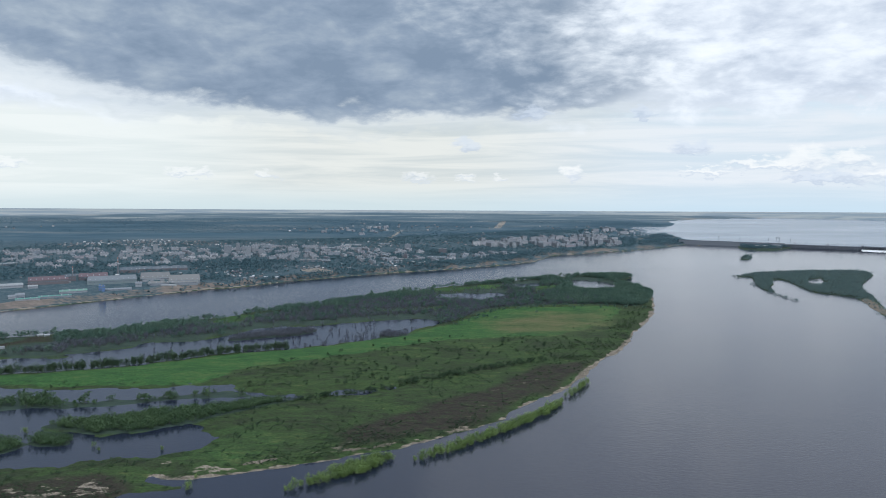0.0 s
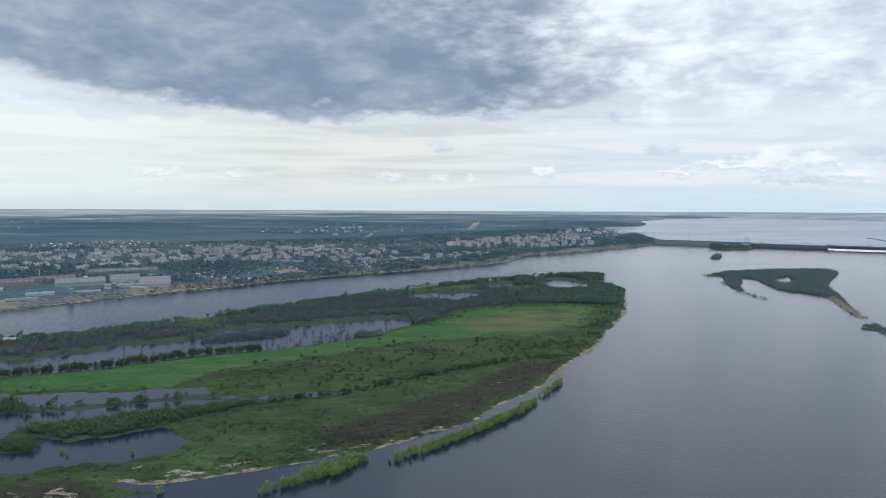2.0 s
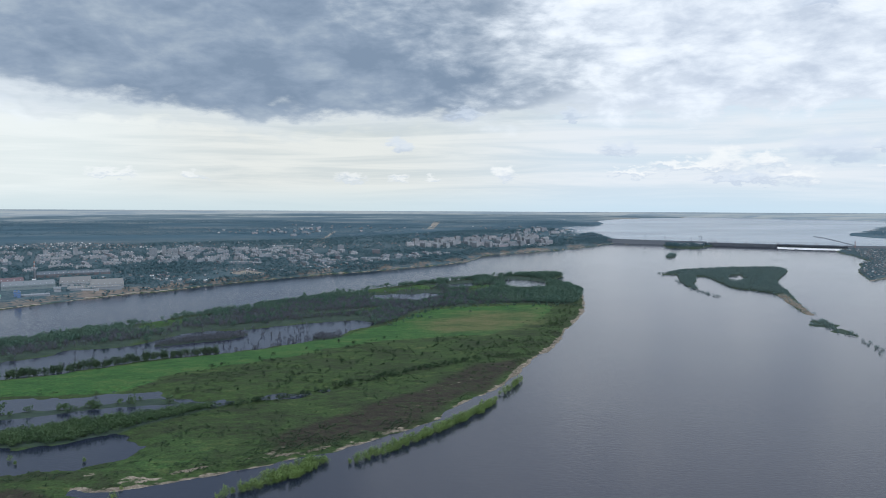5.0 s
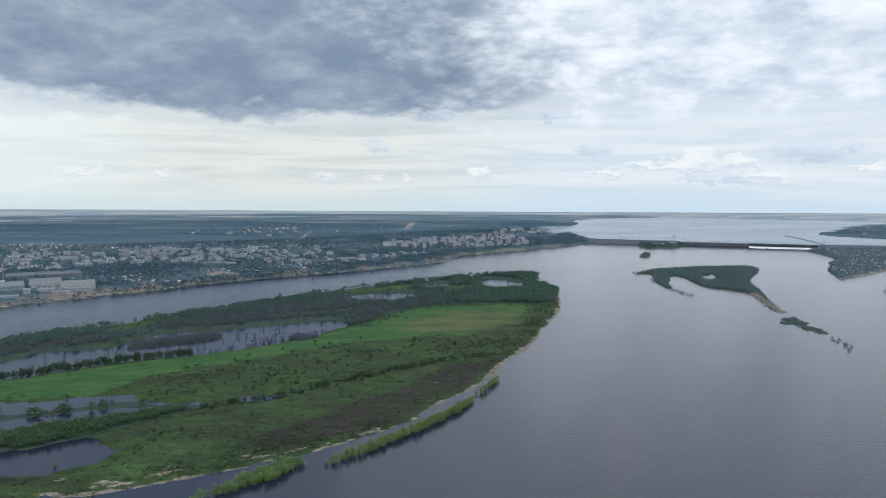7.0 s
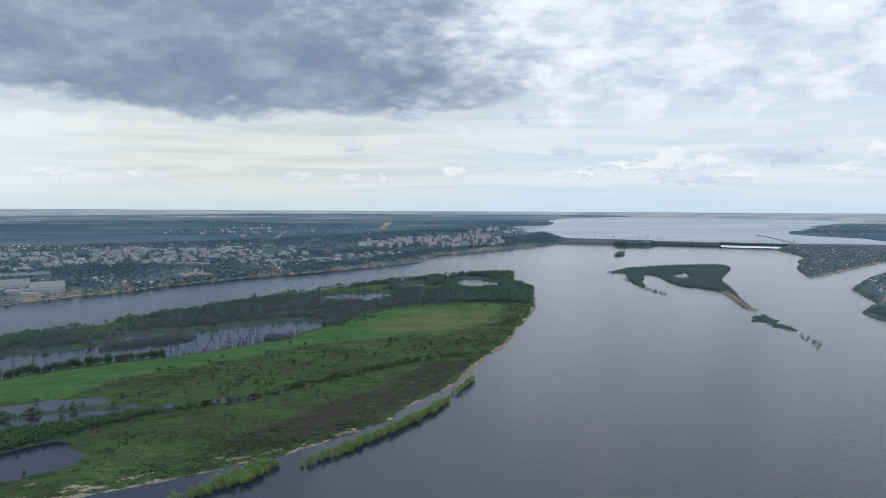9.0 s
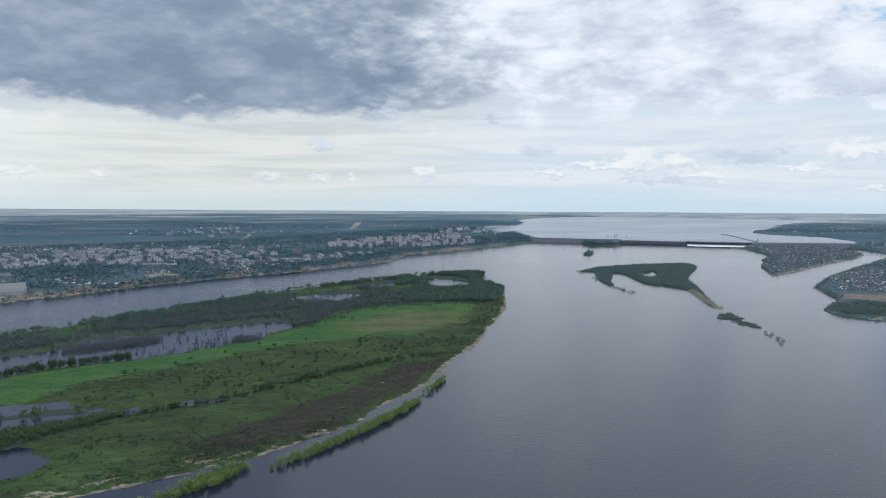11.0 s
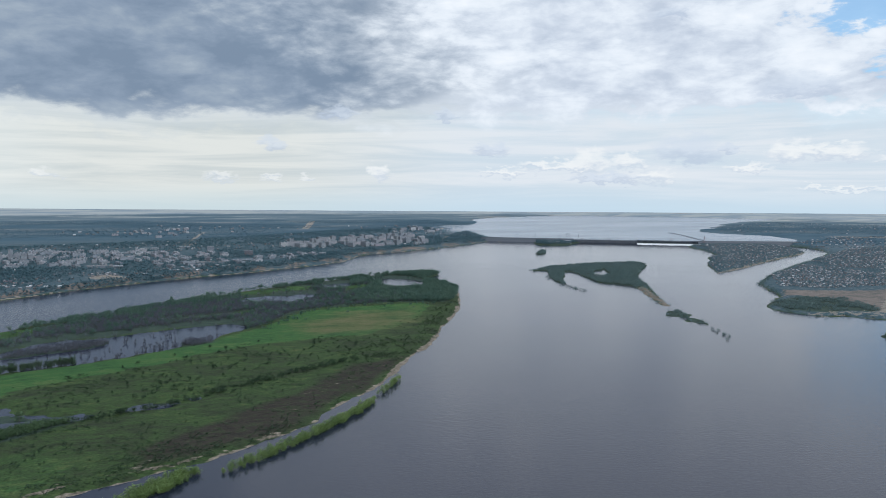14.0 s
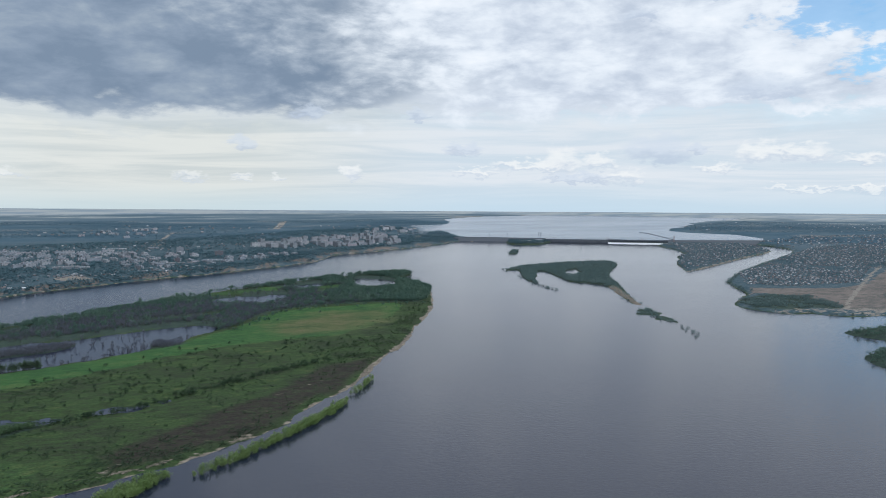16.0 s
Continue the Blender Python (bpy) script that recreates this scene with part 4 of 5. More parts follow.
def unit_plants(seed, count, n, wide, low, leaf, lobes=6, stems=1, upright=0.0, lift=0.35):
    out = []
    for k in range(count):
        rng = np.random.RandomState(seed + k)
        wood = merge([stem_shape((rng.normal(0, 0.02 * stems), rng.normal(0, 0.02 * stems), -0.08), (rng.normal(0, 0.08 * stems), rng.normal(0, 0.08 * stems), 0.7), 0.028, 0.008, 3) for _ in range(stems)])
        out.append((crown_shape(rng, n, wide, low, 1.0, leaf, lobes, upright, lift), wood))
    return out


TREE = unit_plants(11, 6, 96, 0.95, 0.08, 0.088, 9, lift=0.6)
FULL = unit_plants(21, 6, 105, 1.1, 0.03, 0.092, 10)
TWIGGY = unit_plants(31, 5, 62, 0.95, 0.06, 0.068, 8, 3, 0.4)
THIN = unit_plants(41, 5, 26, 0.55, 0.12, 0.085, 5, 2, 0.5)
BUSH = unit_plants(51, 6, 20, 1.4, 0.02, 0.19, 6)
MID = unit_plants(81, 6, 42, 1.1, 0.03, 0.13, 8, lift=0.9)
FAR_TREE = unit_plants(61, 5, 14, 1.1, 0.04, 0.21, 4, lift=1.3)
FAR_CLUMP = unit_plants(71, 5, 9, 2.4, 0.02, 0.40, 5, lift=1.8)


def dry_land(pts, level=0.1):
    return pts[heights(pts[:, 0].copy(), pts[:, 1].copy()) > level]


def build_island_plants():
    # young willows standing in the flood along the shore
    kinds = [plant_thing("willow_bush", "bright green young willow bush standing in the flooded shallows", "bush", "willows in the flooded shallows", 100 + k, 240, 4.4 + 0.4 * k, 0.2, 6.0 + 0.5 * k, 0.40, WILLOW_LEAF, 0.11, 14, 0.8) for k in range(4)]
    spots = np.vstack([spread(WILLOWS_B, 3.3, 2), spread(WILLOWS_C, 3.3, 3), spread(WILLOWS_A, 3.3, 1)])
    rng = np.random.RandomState(5)
    for i, (x, y) in enumerate(spots[:270]):
        s = rng.uniform(0.6, 1.15)
        m = pose(x, y, -0.25, 0, 0, rng.uniform(0, 360)) @ Matrix.Scale(s, 4)
        if i < len(kinds):
            kinds[i].matrix_basis = m
        else:
            copy_thing(kinds[i % 4], m).scale = (s, s, s)
    if len(spots) > 270:
        thicket("willow_thicket", "bright green willow thicket in shallow water", "bush", spots[270:], FULL, WILLOW_MANY, 4, 6.5, 6)
    for k, (x, y) in enumerate(LONE_BUSHES):
        s = rng.uniform(0.5, 0.85)
        copy_thing(kinds[k % 4], pose(x, y, -0.2, 0, 0, 70 * k) @ Matrix.Scale(s, 4)).scale = (s, s, s)
    # the row of poplars on the channel bank and the single trees on the meadow
    kinds = [plant_thing("poplar_tree", "dark green poplar in a row along the meadow bank", "tree", "poplars on the meadow bank", 120 + k, 430, 6.0 + 0.4 * k, 0.6, 9.6 + 0.7 * k, 0.58, ROW_LEAF, 0.2, 16, 0.8) for k in range(4)]
    row = along(MEADOW_ROW, 3.5, 0.9, 7, 0.96)
    row = row[(row[:, 0] < -190) & (row[:, 0] > -480)][:150]
    for i, (x, y) in enumerate(row):
        s = rng.uniform(0.75, 1.15)
        m = pose(x, y, stand(np.array([[x, y]]))[0] - 0.1, 0, 0, rng.uniform(0, 360)) @ Matrix.Scale(s, 4)
        if i < 4:
            kinds[i].matrix_basis = m
        else:
            copy_thing(kinds[i % 4], m).scale = (s, s, s)
    more = along(MEADOW_ROW, 3.4, 2.4, 17, 0.8)
    more = more[more[:, 0] > -240]
    thicket("bank_bushes", "grey flooded willow bushes along the channel bank", "bush", more, TWIGGY, GREY_LEAF, 3, 7, 18)
    # the wood on the far side of the island
    shore = rounded(ISLAND[:26], 4, False)
    gaps = [rounded(g, 3) for g in (GREEN_STRIP, GREEN_GAP_A, GREEN_GAP_B, GREEN_GAP_C, BROWN_FIELD)]

    pools = [rounded(g, 3) for g in (UPPER_CHANNEL, POND_WOODS, LAGOON, POND_STRIP, BROWN_FIELD)]

    def open_here(x, y):
        k = np.ones(len(x))
        for g in pools:                                # trees thinned before and behind pools so their water shows to the camera
            for reach in (1.012, 1.024) if g is pools[1] else (1.012, 1.024, 1.036):
                k *= 1 - 0.93 * (inside_by(g, x * reach, y * reach, 5) > 0)
            for reach in (0.985, 0.972):
                k *= 1 - 0.85 * (inside_by(g, x * reach, y * reach, 5) > 0)
        for g in gaps:
            k *= 1 - 0.97 * ease(inside_by(g, x, y, 40) + 5 * waves(x, y, 25, 33, 2), -5, 4)
        return k * ease(waves(x, y, 45, 34, 3), -1.3, -0.35)

    wood = dry_land(spread(FOREST, 4.9, 8, open_here))
    back = line_gap(shore, wood[:, 0], wood[:, 1])
    grey = ease(back + 25 * waves(wood[:, 0], wood[:, 1], 60, 35, 3), 38, 75) * ease(wood[:, 0] - 0.0, 330, 60) * 0.86
    is_grey = grey > np.random.RandomState(9).uniform(0, 1, len(wood))
    thicket("wood", "dense dark green riverside wood", "wood", wood[~is_grey], TREE, HAZY_WOOD_LEAF, 5.0, 10, 10)
    thicket("flooded_wood", "grey half bare willow wood standing in water", "wood", wood[is_grey], TWIGGY, GREY_LEAF, 4.0, 8.0, 11)
    low = dry_land(spread(FOREST, 4.6, 58, lambda x, y: 0.75 * (1 - open_here(x, y)) * ease(waves(x, y, 30, 59, 2), -0.7, 0.2)), 0.15)
    thicket("bank_scrub", "low grey green willow scrub round the forest pools", "scrub", low, TWIGGY, SCRUB_LEAF, 0.9, 2.2, 60)
    fringe = along(ISLAND[:26], 4.5, 2.5, 12, 0.9)
    thicket("bank_trees", "green trees along the far river bank", "tree", dry_land(fringe), TREE, HAZY_WOOD_LEAF, 6, 10.5, 13)
    # drowned trees in the channels
    def edges(x, y):
        return 0.03 + 0.36 * ease(waves(x, y, 28, 36, 3), 0.1, 0.65) * ease(x, -420, -250)
    drowned = spread(UPPER_CHANNEL, 6.0, 14, edges)
    thicket("drowned_trees", "grey bare trees drowned by the flood in a channel", "tree", drowned, THIN, GREY_LEAF, 3.0, 7.5, 15)
    for k, (zone, mat) in enumerate(((CHANNEL_ISLET, GREY_LEAF), (PURPLE_ISLET, GREY_LEAF))):
        thicket("islet_thicket", "purple grey willow thicket on a flooded islet", "bush", spread(zone, 3.8, 20 + k), TWIGGY, mat, 3.5, 6.5, 22 + k)
    ponds = np.vstack([spread(POND_WOODS, 6.5, 24, lambda x, y: 0.14 + 0 * x), spread(LAGOON, 9, 25, lambda x, y: 0.04 + 0 * x)])
    thicket("pond_trees", "dark drowned trees in a forest pond", "tree", ponds, THIN, GREY_LEAF, 4, 8, 26)
    # the strips in the lower lagoon
    strip = spread(STRIP, 4.4, 27, lambda x, y: np.where(x < -345, 0.8, 0.42) * ease(waves(x, y, 22, 37, 2), -0.6, 0.1))
    thicket("strip_trees", "green trees and bushes on a narrow flooded strip", "tree", strip, TREE, BELT_LEAF, 3.0, 9.5, 28)
    thicket("belt_wood", "rounded green bushes in a belt beside the lagoon", "wood", spread(BELT, 4.3, 29), FULL, BELT_LEAF, 4.5, 7.5, 30)
    thicket("lagoon_clump", "green willow clumps standing in the lagoon", "bush", np.vstack([spread(CLUMP_A, 4, 31), spread(CLUMP_B, 4, 32)]), FULL, BELT_LEAF, 4, 7, 33)
    line = np.vstack([along(TREE_LINE, 3.2, 2.6, 34, 0.85), along(TREE_LINE, 5.0, 6.0, 35, 0.6)])
    thicket("tree_line", "dark green line of bushes along an old channel", "bush", line, FULL, TUSSOCK_LEAF, 2.8, 6.2, 36)
    loners = along([(-280, 690), (-210, 690), (-130, 700), (-60, 715)], 9, 6, 37, 0.5)
    thicket("meadow_bushes", "small dark bushes on the meadow edge", "bush", dry_land(loners), TREE, SCRUB_LEAF, 3, 6, 38)
    # scrub
    whole = WHOLE_ISLAND

    def thin_scrub(x, y):
        k = 0.15 + 0.85 * ease(waves(x, y, 35, 40, 3), -0.4, 0.6)
        k *= ease(inside_by(rounded(MEADOW, 4), x, y, 60), 25, -25) * ease(inside_by(FOREST, x, y, 30), 0, -8)
        low = ease(y - 0.55 * x, 640, 560)
        return k * (0.30 + 0.70 * low)

    pts = dry_land(spread(whole, 3.5, 41, thin_scrub, False), 0.5)
    thicket("scrub", "low dark green scrub on the sandy island heath", "scrub", pts, BUSH, TUSSOCK_LEAF, 0.9, 2.0, 42, False, 0.9)
    east = dry_land(spread(SHRUBS_EAST, 5.2, 43, lambda x, y: 0.10 + 0.65 * ease(waves(x, y, 32, 44, 3), -0.25, 0.5)), 0.3)
    sandy = rounded(ISLAND[25:] + ISLAND_B[1:16], 3, False)
    east = east[line_gap(sandy, east[:, 0], east[:, 1]) > 8.5]
    thicket("shrub_belt", "dark green shrubs behind the sandy shore", "shrub", east, FULL, SCRUB_LEAF, 2.0, 4.5, 45)
    edge = [(335, 1150), (253, 1172), (156, 1156), (85, 1118), (45, 1058), (10, 1000)]
    spill = dry_land(np.vstack([along(edge, 3.6, 9, 52, 0.8), along(edge, 7.0, 22, 53, 0.7)]), 0.3)
    thicket("edge_bushes", "green bushes straggling from the wood onto the meadow", "bush", spill, TREE, HAZY_WOOD_LEAF, 1.6, 5.5, 54)
    few = dry_land(spread(SCATTERED, 15, 46, lambda x, y: 0.22 + 0.5 * ease(waves(x, y, 70, 47, 2), 0.0, 0.7)), 0.4)
    thicket("scattered_bushes", "single dark bushes scattered over the meadow", "bush", few, TREE, TUSSOCK_LEAF, 2.5, 5.5, 48)
    spots = along(rounded(ISLAND[26:] + ISLAND_B[1:14], 2, False), 7, 5, 49, 0.6)
    thicket("shore_bushes", "small green bushes on the sand bank", "bush", dry_land(spots, 0.2), BUSH, SCRUB_LEAF, 0.8, 2.2, 50, False, 0.4)


def build_other_isles():
    tip = np.array(SECOND_TIP, float)
    def dense(x, y):
        return 1 - 0.8 * ease(22 - line_gap(tip, x, y), 0, 14)
    pts = dry_land(spread(SECOND_ISLAND, 4.8, 61, dense), 0.15)
    thicket("island_wood", "dark green willow wood covering a low island", "wood", pts, MID, HAZY_ISLE_LEAF, 1.6, 5.6, 62)
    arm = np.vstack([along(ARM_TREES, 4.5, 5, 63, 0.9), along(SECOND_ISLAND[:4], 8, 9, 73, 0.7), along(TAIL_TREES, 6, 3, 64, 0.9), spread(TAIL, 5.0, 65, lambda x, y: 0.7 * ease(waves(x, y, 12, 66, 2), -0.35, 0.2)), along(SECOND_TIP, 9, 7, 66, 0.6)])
    thicket("tail_trees", "dark willows standing in water off the island", "tree", arm, MID, HAZY_ISLE_LEAF, 2.4, 4.8, 67)
    thicket("islet_trees", "dark trees on a tiny river islet", "tree", spread(ISLET, 8, 68), MID, HAZY_ISLE_LEAF, 4, 8, 69)
    both = np.vstack([spread(EAST_ISLE_A, 6.5, 70, lambda x, y: 0.6 + 0 * x), spread(EAST_ISLE_B, 6.5, 71)])
    thicket("isle_trees", "green willows on a low sandy isle", "tree", dry_land(both, 0.2), MID, HAZY_WOOD_LEAF, 3, 6.5, 72)


build_island_plants()
build_other_isles()


# ---------------------------------------------------------------- town materials
def varied(name, stops, rough=0.85, by_object=True, grain=0.4):
    """Painted or plastered surfaces whose colour differs from building to building, with stains."""
    def nodes(n, bsdf, place, out):
        pick = n.node("ShaderNodeObjectInfo").outputs["Random"] if by_object else n.attribute("tint", "Fac")
        c = n.ramp(pick, stops)
        pos = n.node("ShaderNodeNewGeometry").outputs["Position"]
        stain = n.noise(pos, 0.25, 5, 0.65)
        small = n.noise(pos, 2.0, 3, 0.6)
        c = n.mix(n.step(stain, 0.35, 0.7, 0.0, grain), c, n.mix(0.5, c, (0.10, 0.10, 0.10)))
        n.put(bsdf.inputs["Base Color"], n.mix(n.step(small, 0.4, 0.7, 0.0, 0.2), c, (0.2, 0.19, 0.18)))
        bump(n, bsdf, small, 0.3, 0.05)
    return material(name, stops[0][1], rough, nodes, spec=0.25)


# the bluish greys below have the haze over the town mixed into them
BLOCK_WALL = varied("hazy_block_plaster", [(0.0, (0.24, 0.28, 0.33)), (0.3, (0.38, 0.40, 0.43)), (0.55, (0.30, 0.31, 0.34)), (0.8, (0.50, 0.51, 0.53)), (1.0, (0.36, 0.33, 0.36))])
BLOCK_ROOF = varied("hazy_roofing_felt", [(0.0, (0.085, 0.115, 0.15)), (1.0, (0.19, 0.22, 0.25))])
WHITE_WALL = varied("hazy_white_cladding", [(0.0, (0.21, 0.24, 0.28)), (1.0, (0.36, 0.38, 0.40))])
HALL_ROOF = varied("grey_hall_roof", [(0.0, (0.15, 0.16, 0.175)), (1.0, (0.205, 0.21, 0.215))])
BRICK_WALL = varied("dull_red_brick", [(0.0, (0.105, 0.10, 0.12)), (1.0, (0.15, 0.14, 0.155))])
RED_ROOF = varied("rust_red_sheet", [(0.0, (0.11, 0.08, 0.105)), (1.0, (0.14, 0.10, 0.12))])
TEAL_WALL = varied("pale_teal_cladding", [(0.0, (0.17, 0.22, 0.24)), (1.0, (0.20, 0.25, 0.265))])
GREEN_ROOF = varied("sea_green_sheet", [(0.0, (0.09, 0.25, 0.23)), (1.0, (0.16, 0.30, 0.26))])
BLUE_WALL = varied("blue_cladding", [(0.0, (0.07, 0.16, 0.36)), (1.0, (0.09, 0.19, 0.40))])
STONE_FACE = varied("dark_stone_facing", [(0.0, (0.075, 0.09, 0.115)), (1.0, (0.095, 0.11, 0.135))], 0.9, True, 0.6)
CONCRETE = varied("weathered_concrete", [(0.0, (0.13, 0.15, 0.18)), (1.0, (0.18, 0.20, 0.23))], 0.9, True, 0.7)
DARK_STEEL = varied("dark_steel", [(0.0, (0.085, 0.105, 0.145)), (1.0, (0.13, 0.15, 0.19))], 0.55)
RUST_STEEL = varied("red_painted_steel", [(0.0, (0.22, 0.13, 0.13)), (1.0, (0.27, 0.17, 0.16))], 0.6)
HOUSE_WALL = varied("house_walls", [(0.0, (0.26, 0.26, 0.27)), (0.4, (0.18, 0.17, 0.17)), (0.7, (0.40, 0.41, 0.43)), (1.0, (0.22, 0.23, 0.25))])
HOUSE_ROOFS = [(0.0, (0.13, 0.15, 0.18)), (0.25, (0.17, 0.15, 0.15)), (0.45, (0.24, 0.27, 0.30)), (0.6, (0.13, 0.15, 0.17)), (0.84, (0.60, 0.63, 0.66)), (1.0, (0.22, 0.16, 0.15))]
HOUSE_ROOF = varied("house_roofs", HOUSE_ROOFS)
MANY_ROOF = varied("many_roofs", HOUSE_ROOFS, 0.85, False)
MANY_WALL = varied("many_walls", [(0.0, (0.24, 0.24, 0.25)), (0.5, (0.17, 0.17, 0.18)), (1.0, (0.38, 0.39, 0.41))], 0.85, False)


def glass_nodes(n, bsdf, place, out):
    g = n.noise(n.node("ShaderNodeNewGeometry").outputs["Position"], 0.8, 2)
    n.put(bsdf.inputs["Base Color"], n.ramp(g, [(0.4, (0.10, 0.12, 0.15)), (0.6, (0.20, 0.22, 0.25))]))


PANE = material("window_glass", (0.03, 0.03, 0.04), 0.12, glass_nodes, spec=0.6)


def foam_nodes(n, bsdf, place, out):
    g = n.noise(n.node("ShaderNodeNewGeometry").outputs["Position"], 0.12, 6, 0.7)
    n.put(bsdf.inputs["Base Color"], n.ramp(g, [(0.35, (0.45, 0.50, 0.55)), (0.55, (0.85, 0.87, 0.88))]))


FOAM = material("white_water", (0.8, 0.8, 0.82), 0.7, foam_nodes)


# ---------------------------------------------------------------- town shapes
def box_shape(x, y, z, w, d, h):
    """A box standing on z, its middle over (x, y)."""
    v = np.array([(sx * w / 2 + x, sy * d / 2 + y, z + sz * h) for sz in (0, 1) for sx, sy in ((-1, -1), (1, -1), (1, 1), (-1, 1))])
    return v, np.array([(3, 2, 1, 0), (4, 5, 6, 7), (0, 1, 5, 4), (1, 2, 6, 5), (2, 3, 7, 6), (3, 0, 4, 7)])


def gable_shape(w, d, z, rise, over=0.4, x=0.0, y=0.0):
    """A pitched roof with eaves, ridge along x; its gables are closed by doubled corners."""
    a, b = w / 2 + over, d / 2 + over
    t = 0.18
    v = np.array([(-a, -b, z), (a, -b, z), (a, 0, z + rise), (-a, 0, z + rise), (a, b, z), (-a, b, z),
                  (-a, -b, z - t), (a, -b, z - t), (a, b, z - t), (-a, b, z - t)]) + [x, y, 0]
    f = np.array([(0, 1, 2, 3), (3, 2, 4, 5), (6, 9, 8, 7), (6, 7, 1, 0), (8, 9, 5, 4), (1, 7, 8, 4), (9, 6, 0, 5), (1, 4, 2, 2), (5, 0, 3, 3)])
    return v, f


def solid(name, shapes, mat):
    """A mesh of several shapes; doubled corners become triangles."""
    v, f = merge(shapes)
    me = bpy.data.meshes.new(name)
    me.from_pydata([tuple(p) for p in v.tolist()], [], [tuple(dict.fromkeys(q)) for q in f.tolist()])
    me.materials.append(mat)
    me.update()
    return me


def block_thing(name, label, category, group, w, d, storeys, wall, roof, storey=2.75, huts=2):
    high = storeys * storey + 0.5
    root = tagged(new(name), label, category, group)
    ledge = 0.35
    part("wall", solid("wall", [box_shape(0, 0, -2.0, w, d, high + 2.0)], wall), root)
    top = part("roof", solid("roof", [box_shape(0, 0, high, w + 0.3, d + 0.3, ledge)], roof), root)
    hut = solid("stair_hut", [box_shape(0, 0, 0, 2.6, 3.2, 1.5), box_shape(0, 0, 1.5, 3.0, 3.6, 0.25)], wall)
    for k in range(huts):
        part("stair_hut", hut, top, place=pose((k + 0.5) * w / huts - w / 2, 0.8, high + ledge))
    band = solid("window_band", [box_shape(0, 0, 0, w + 0.12, d + 0.12, storey * 0.30)], PANE)
    for k in range(storeys):
        part("window_band", band, root, place=pose(0, 0, 0.8 + k * storey))
    return root


def hall_thing(name, label, category, w, d, high, wall, roof, ribs=5, group=""):
    """A works hall: low pitched sheds side by side, strip windows, roof lights."""
    root = tagged(new(name), label, category, group)
    high, d = high * 0.68, d * 1.5
    eave = high * 0.80
    part("wall", solid("wall", [box_shape(0, 0, -2.5, w, d, eave + 2.5)], wall), root)
    bays = max(1, int(round(d / 18)))
    sheets = solid("roof", [gable_shape(w, d / bays - 0.4, eave, high - eave, 0.2, 0, (k + 0.5) * d / bays - d / 2) for k in range(bays)], roof)
    top = part("roof", sheets, root)
    part("window_strip", solid("window_strip", [box_shape(0, -d / 2 - 0.03, eave * 0.55, w * 0.94, 0.14, eave * 0.14)], PANE), root)
    light = solid("roof_light", [box_shape(0, 0, 0, w / ribs * 0.16, d * 0.7 / bays, 0.5)], WHITE_WALL)
    for k in range(ribs):
        x = (k + 0.5) * w / ribs - w / 2
        part("roof_light", light, top, place=pose(x, -d / 2 + d / bays * 0.5, high - 0.5))
    return root


def facing(x, y):
    return -math.degrees(math.atan2(x, y))


def level(x, y):
    return float(heights(np.array([float(x)]), np.array([float(y)]))[0])


STYLES = {
    "tower": ("apartment_tower", "pale high apartment tower among town trees", "apartment building"),
    "brick": ("brick_building", "dull red brick building among trees", "building"),
    "hall": ("factory_hall", "long pale grey factory hall with strip windows", "factory"),
    "teal_hall": ("factory_hall", "pale teal clad factory hall with a grey roof", "factory"),
    "works": ("workshop", "low dark grey workshop hall in the works", "factory"),
    "red_works": ("workshop", "workshop with a rust red roof and white roof lights", "factory"),
    "white_shed": ("warehouse", "low white warehouse near the river bank", "warehouse"),
    "green_shed": ("warehouse", "long warehouse with a sea green roof", "warehouse"),
    "blue_office": ("office_building", "small bright blue clad office building", "office"),
}


def build_landmarks():
    for kind, x, y, w, high, d in TOWERS + WORKS + SHEDS:
        name, label, category = STYLES[kind]
        if kind in ("tower", "brick", "blue_office"):
            wall = {"tower": WHITE_WALL, "brick": BRICK_WALL, "blue_office": BLUE_WALL}[kind]
            n = max(3, int(round(high / 2.7)))
            ob = block_thing(name, label, category, "landmark buildings", w, d, n, wall, BLOCK_ROOF, high / n, 1)
        else:
            wall = {"hall": WHITE_WALL, "teal_hall": TEAL_WALL, "works": BRICK_WALL, "red_works": BRICK_WALL, "white_shed": WHITE_WALL, "green_shed": WHITE_WALL}[kind]
            roof = {"hall": HALL_ROOF, "teal_hall": BLOCK_ROOF, "works": BLOCK_ROOF, "red_works": RED_ROOF, "white_shed": WHITE_WALL, "green_shed": GREEN_ROOF}[kind]
            ob = hall_thing(name, label, category, w, d, high, wall, roof, max(3, int(w / 9)), "works and warehouses")
        ob.matrix_basis = pose(x, y, level(x, y), 0, 0, facing(x, y))


def chimney(x, y, high):
    root = tagged(new("chimney"), "tall brick factory chimney with pale and red bands", "chimney", "factory chimneys")
    r0, r1 = high * 0.06, high * 0.035
    at = lambda t: r0 + (r1 - r0) * t
    part("base", solid("base", [box_shape(0, 0, -2, r0 * 3, r0 * 3, 4.5)], BRICK_WALL), root)
    shaft = part("shaft", solid("shaft", [stem_shape((0, 0, 0), (0, 0, high * 0.6), r0, at(0.6), 12)], CONCRETE), root)
    for k in range(4):
        a, b = 0.6 + 0.1 * k, 0.7 + 0.1 * k
        part("band", solid("band", [stem_shape((0, 0, high * a), (0, 0, high * b), at(a) * 1.02, at(b) * 1.02, 12)], RUST_STEEL if k % 2 else WHITE_WALL), shaft)
    root.matrix_basis = pose(x, y, level(x, y))


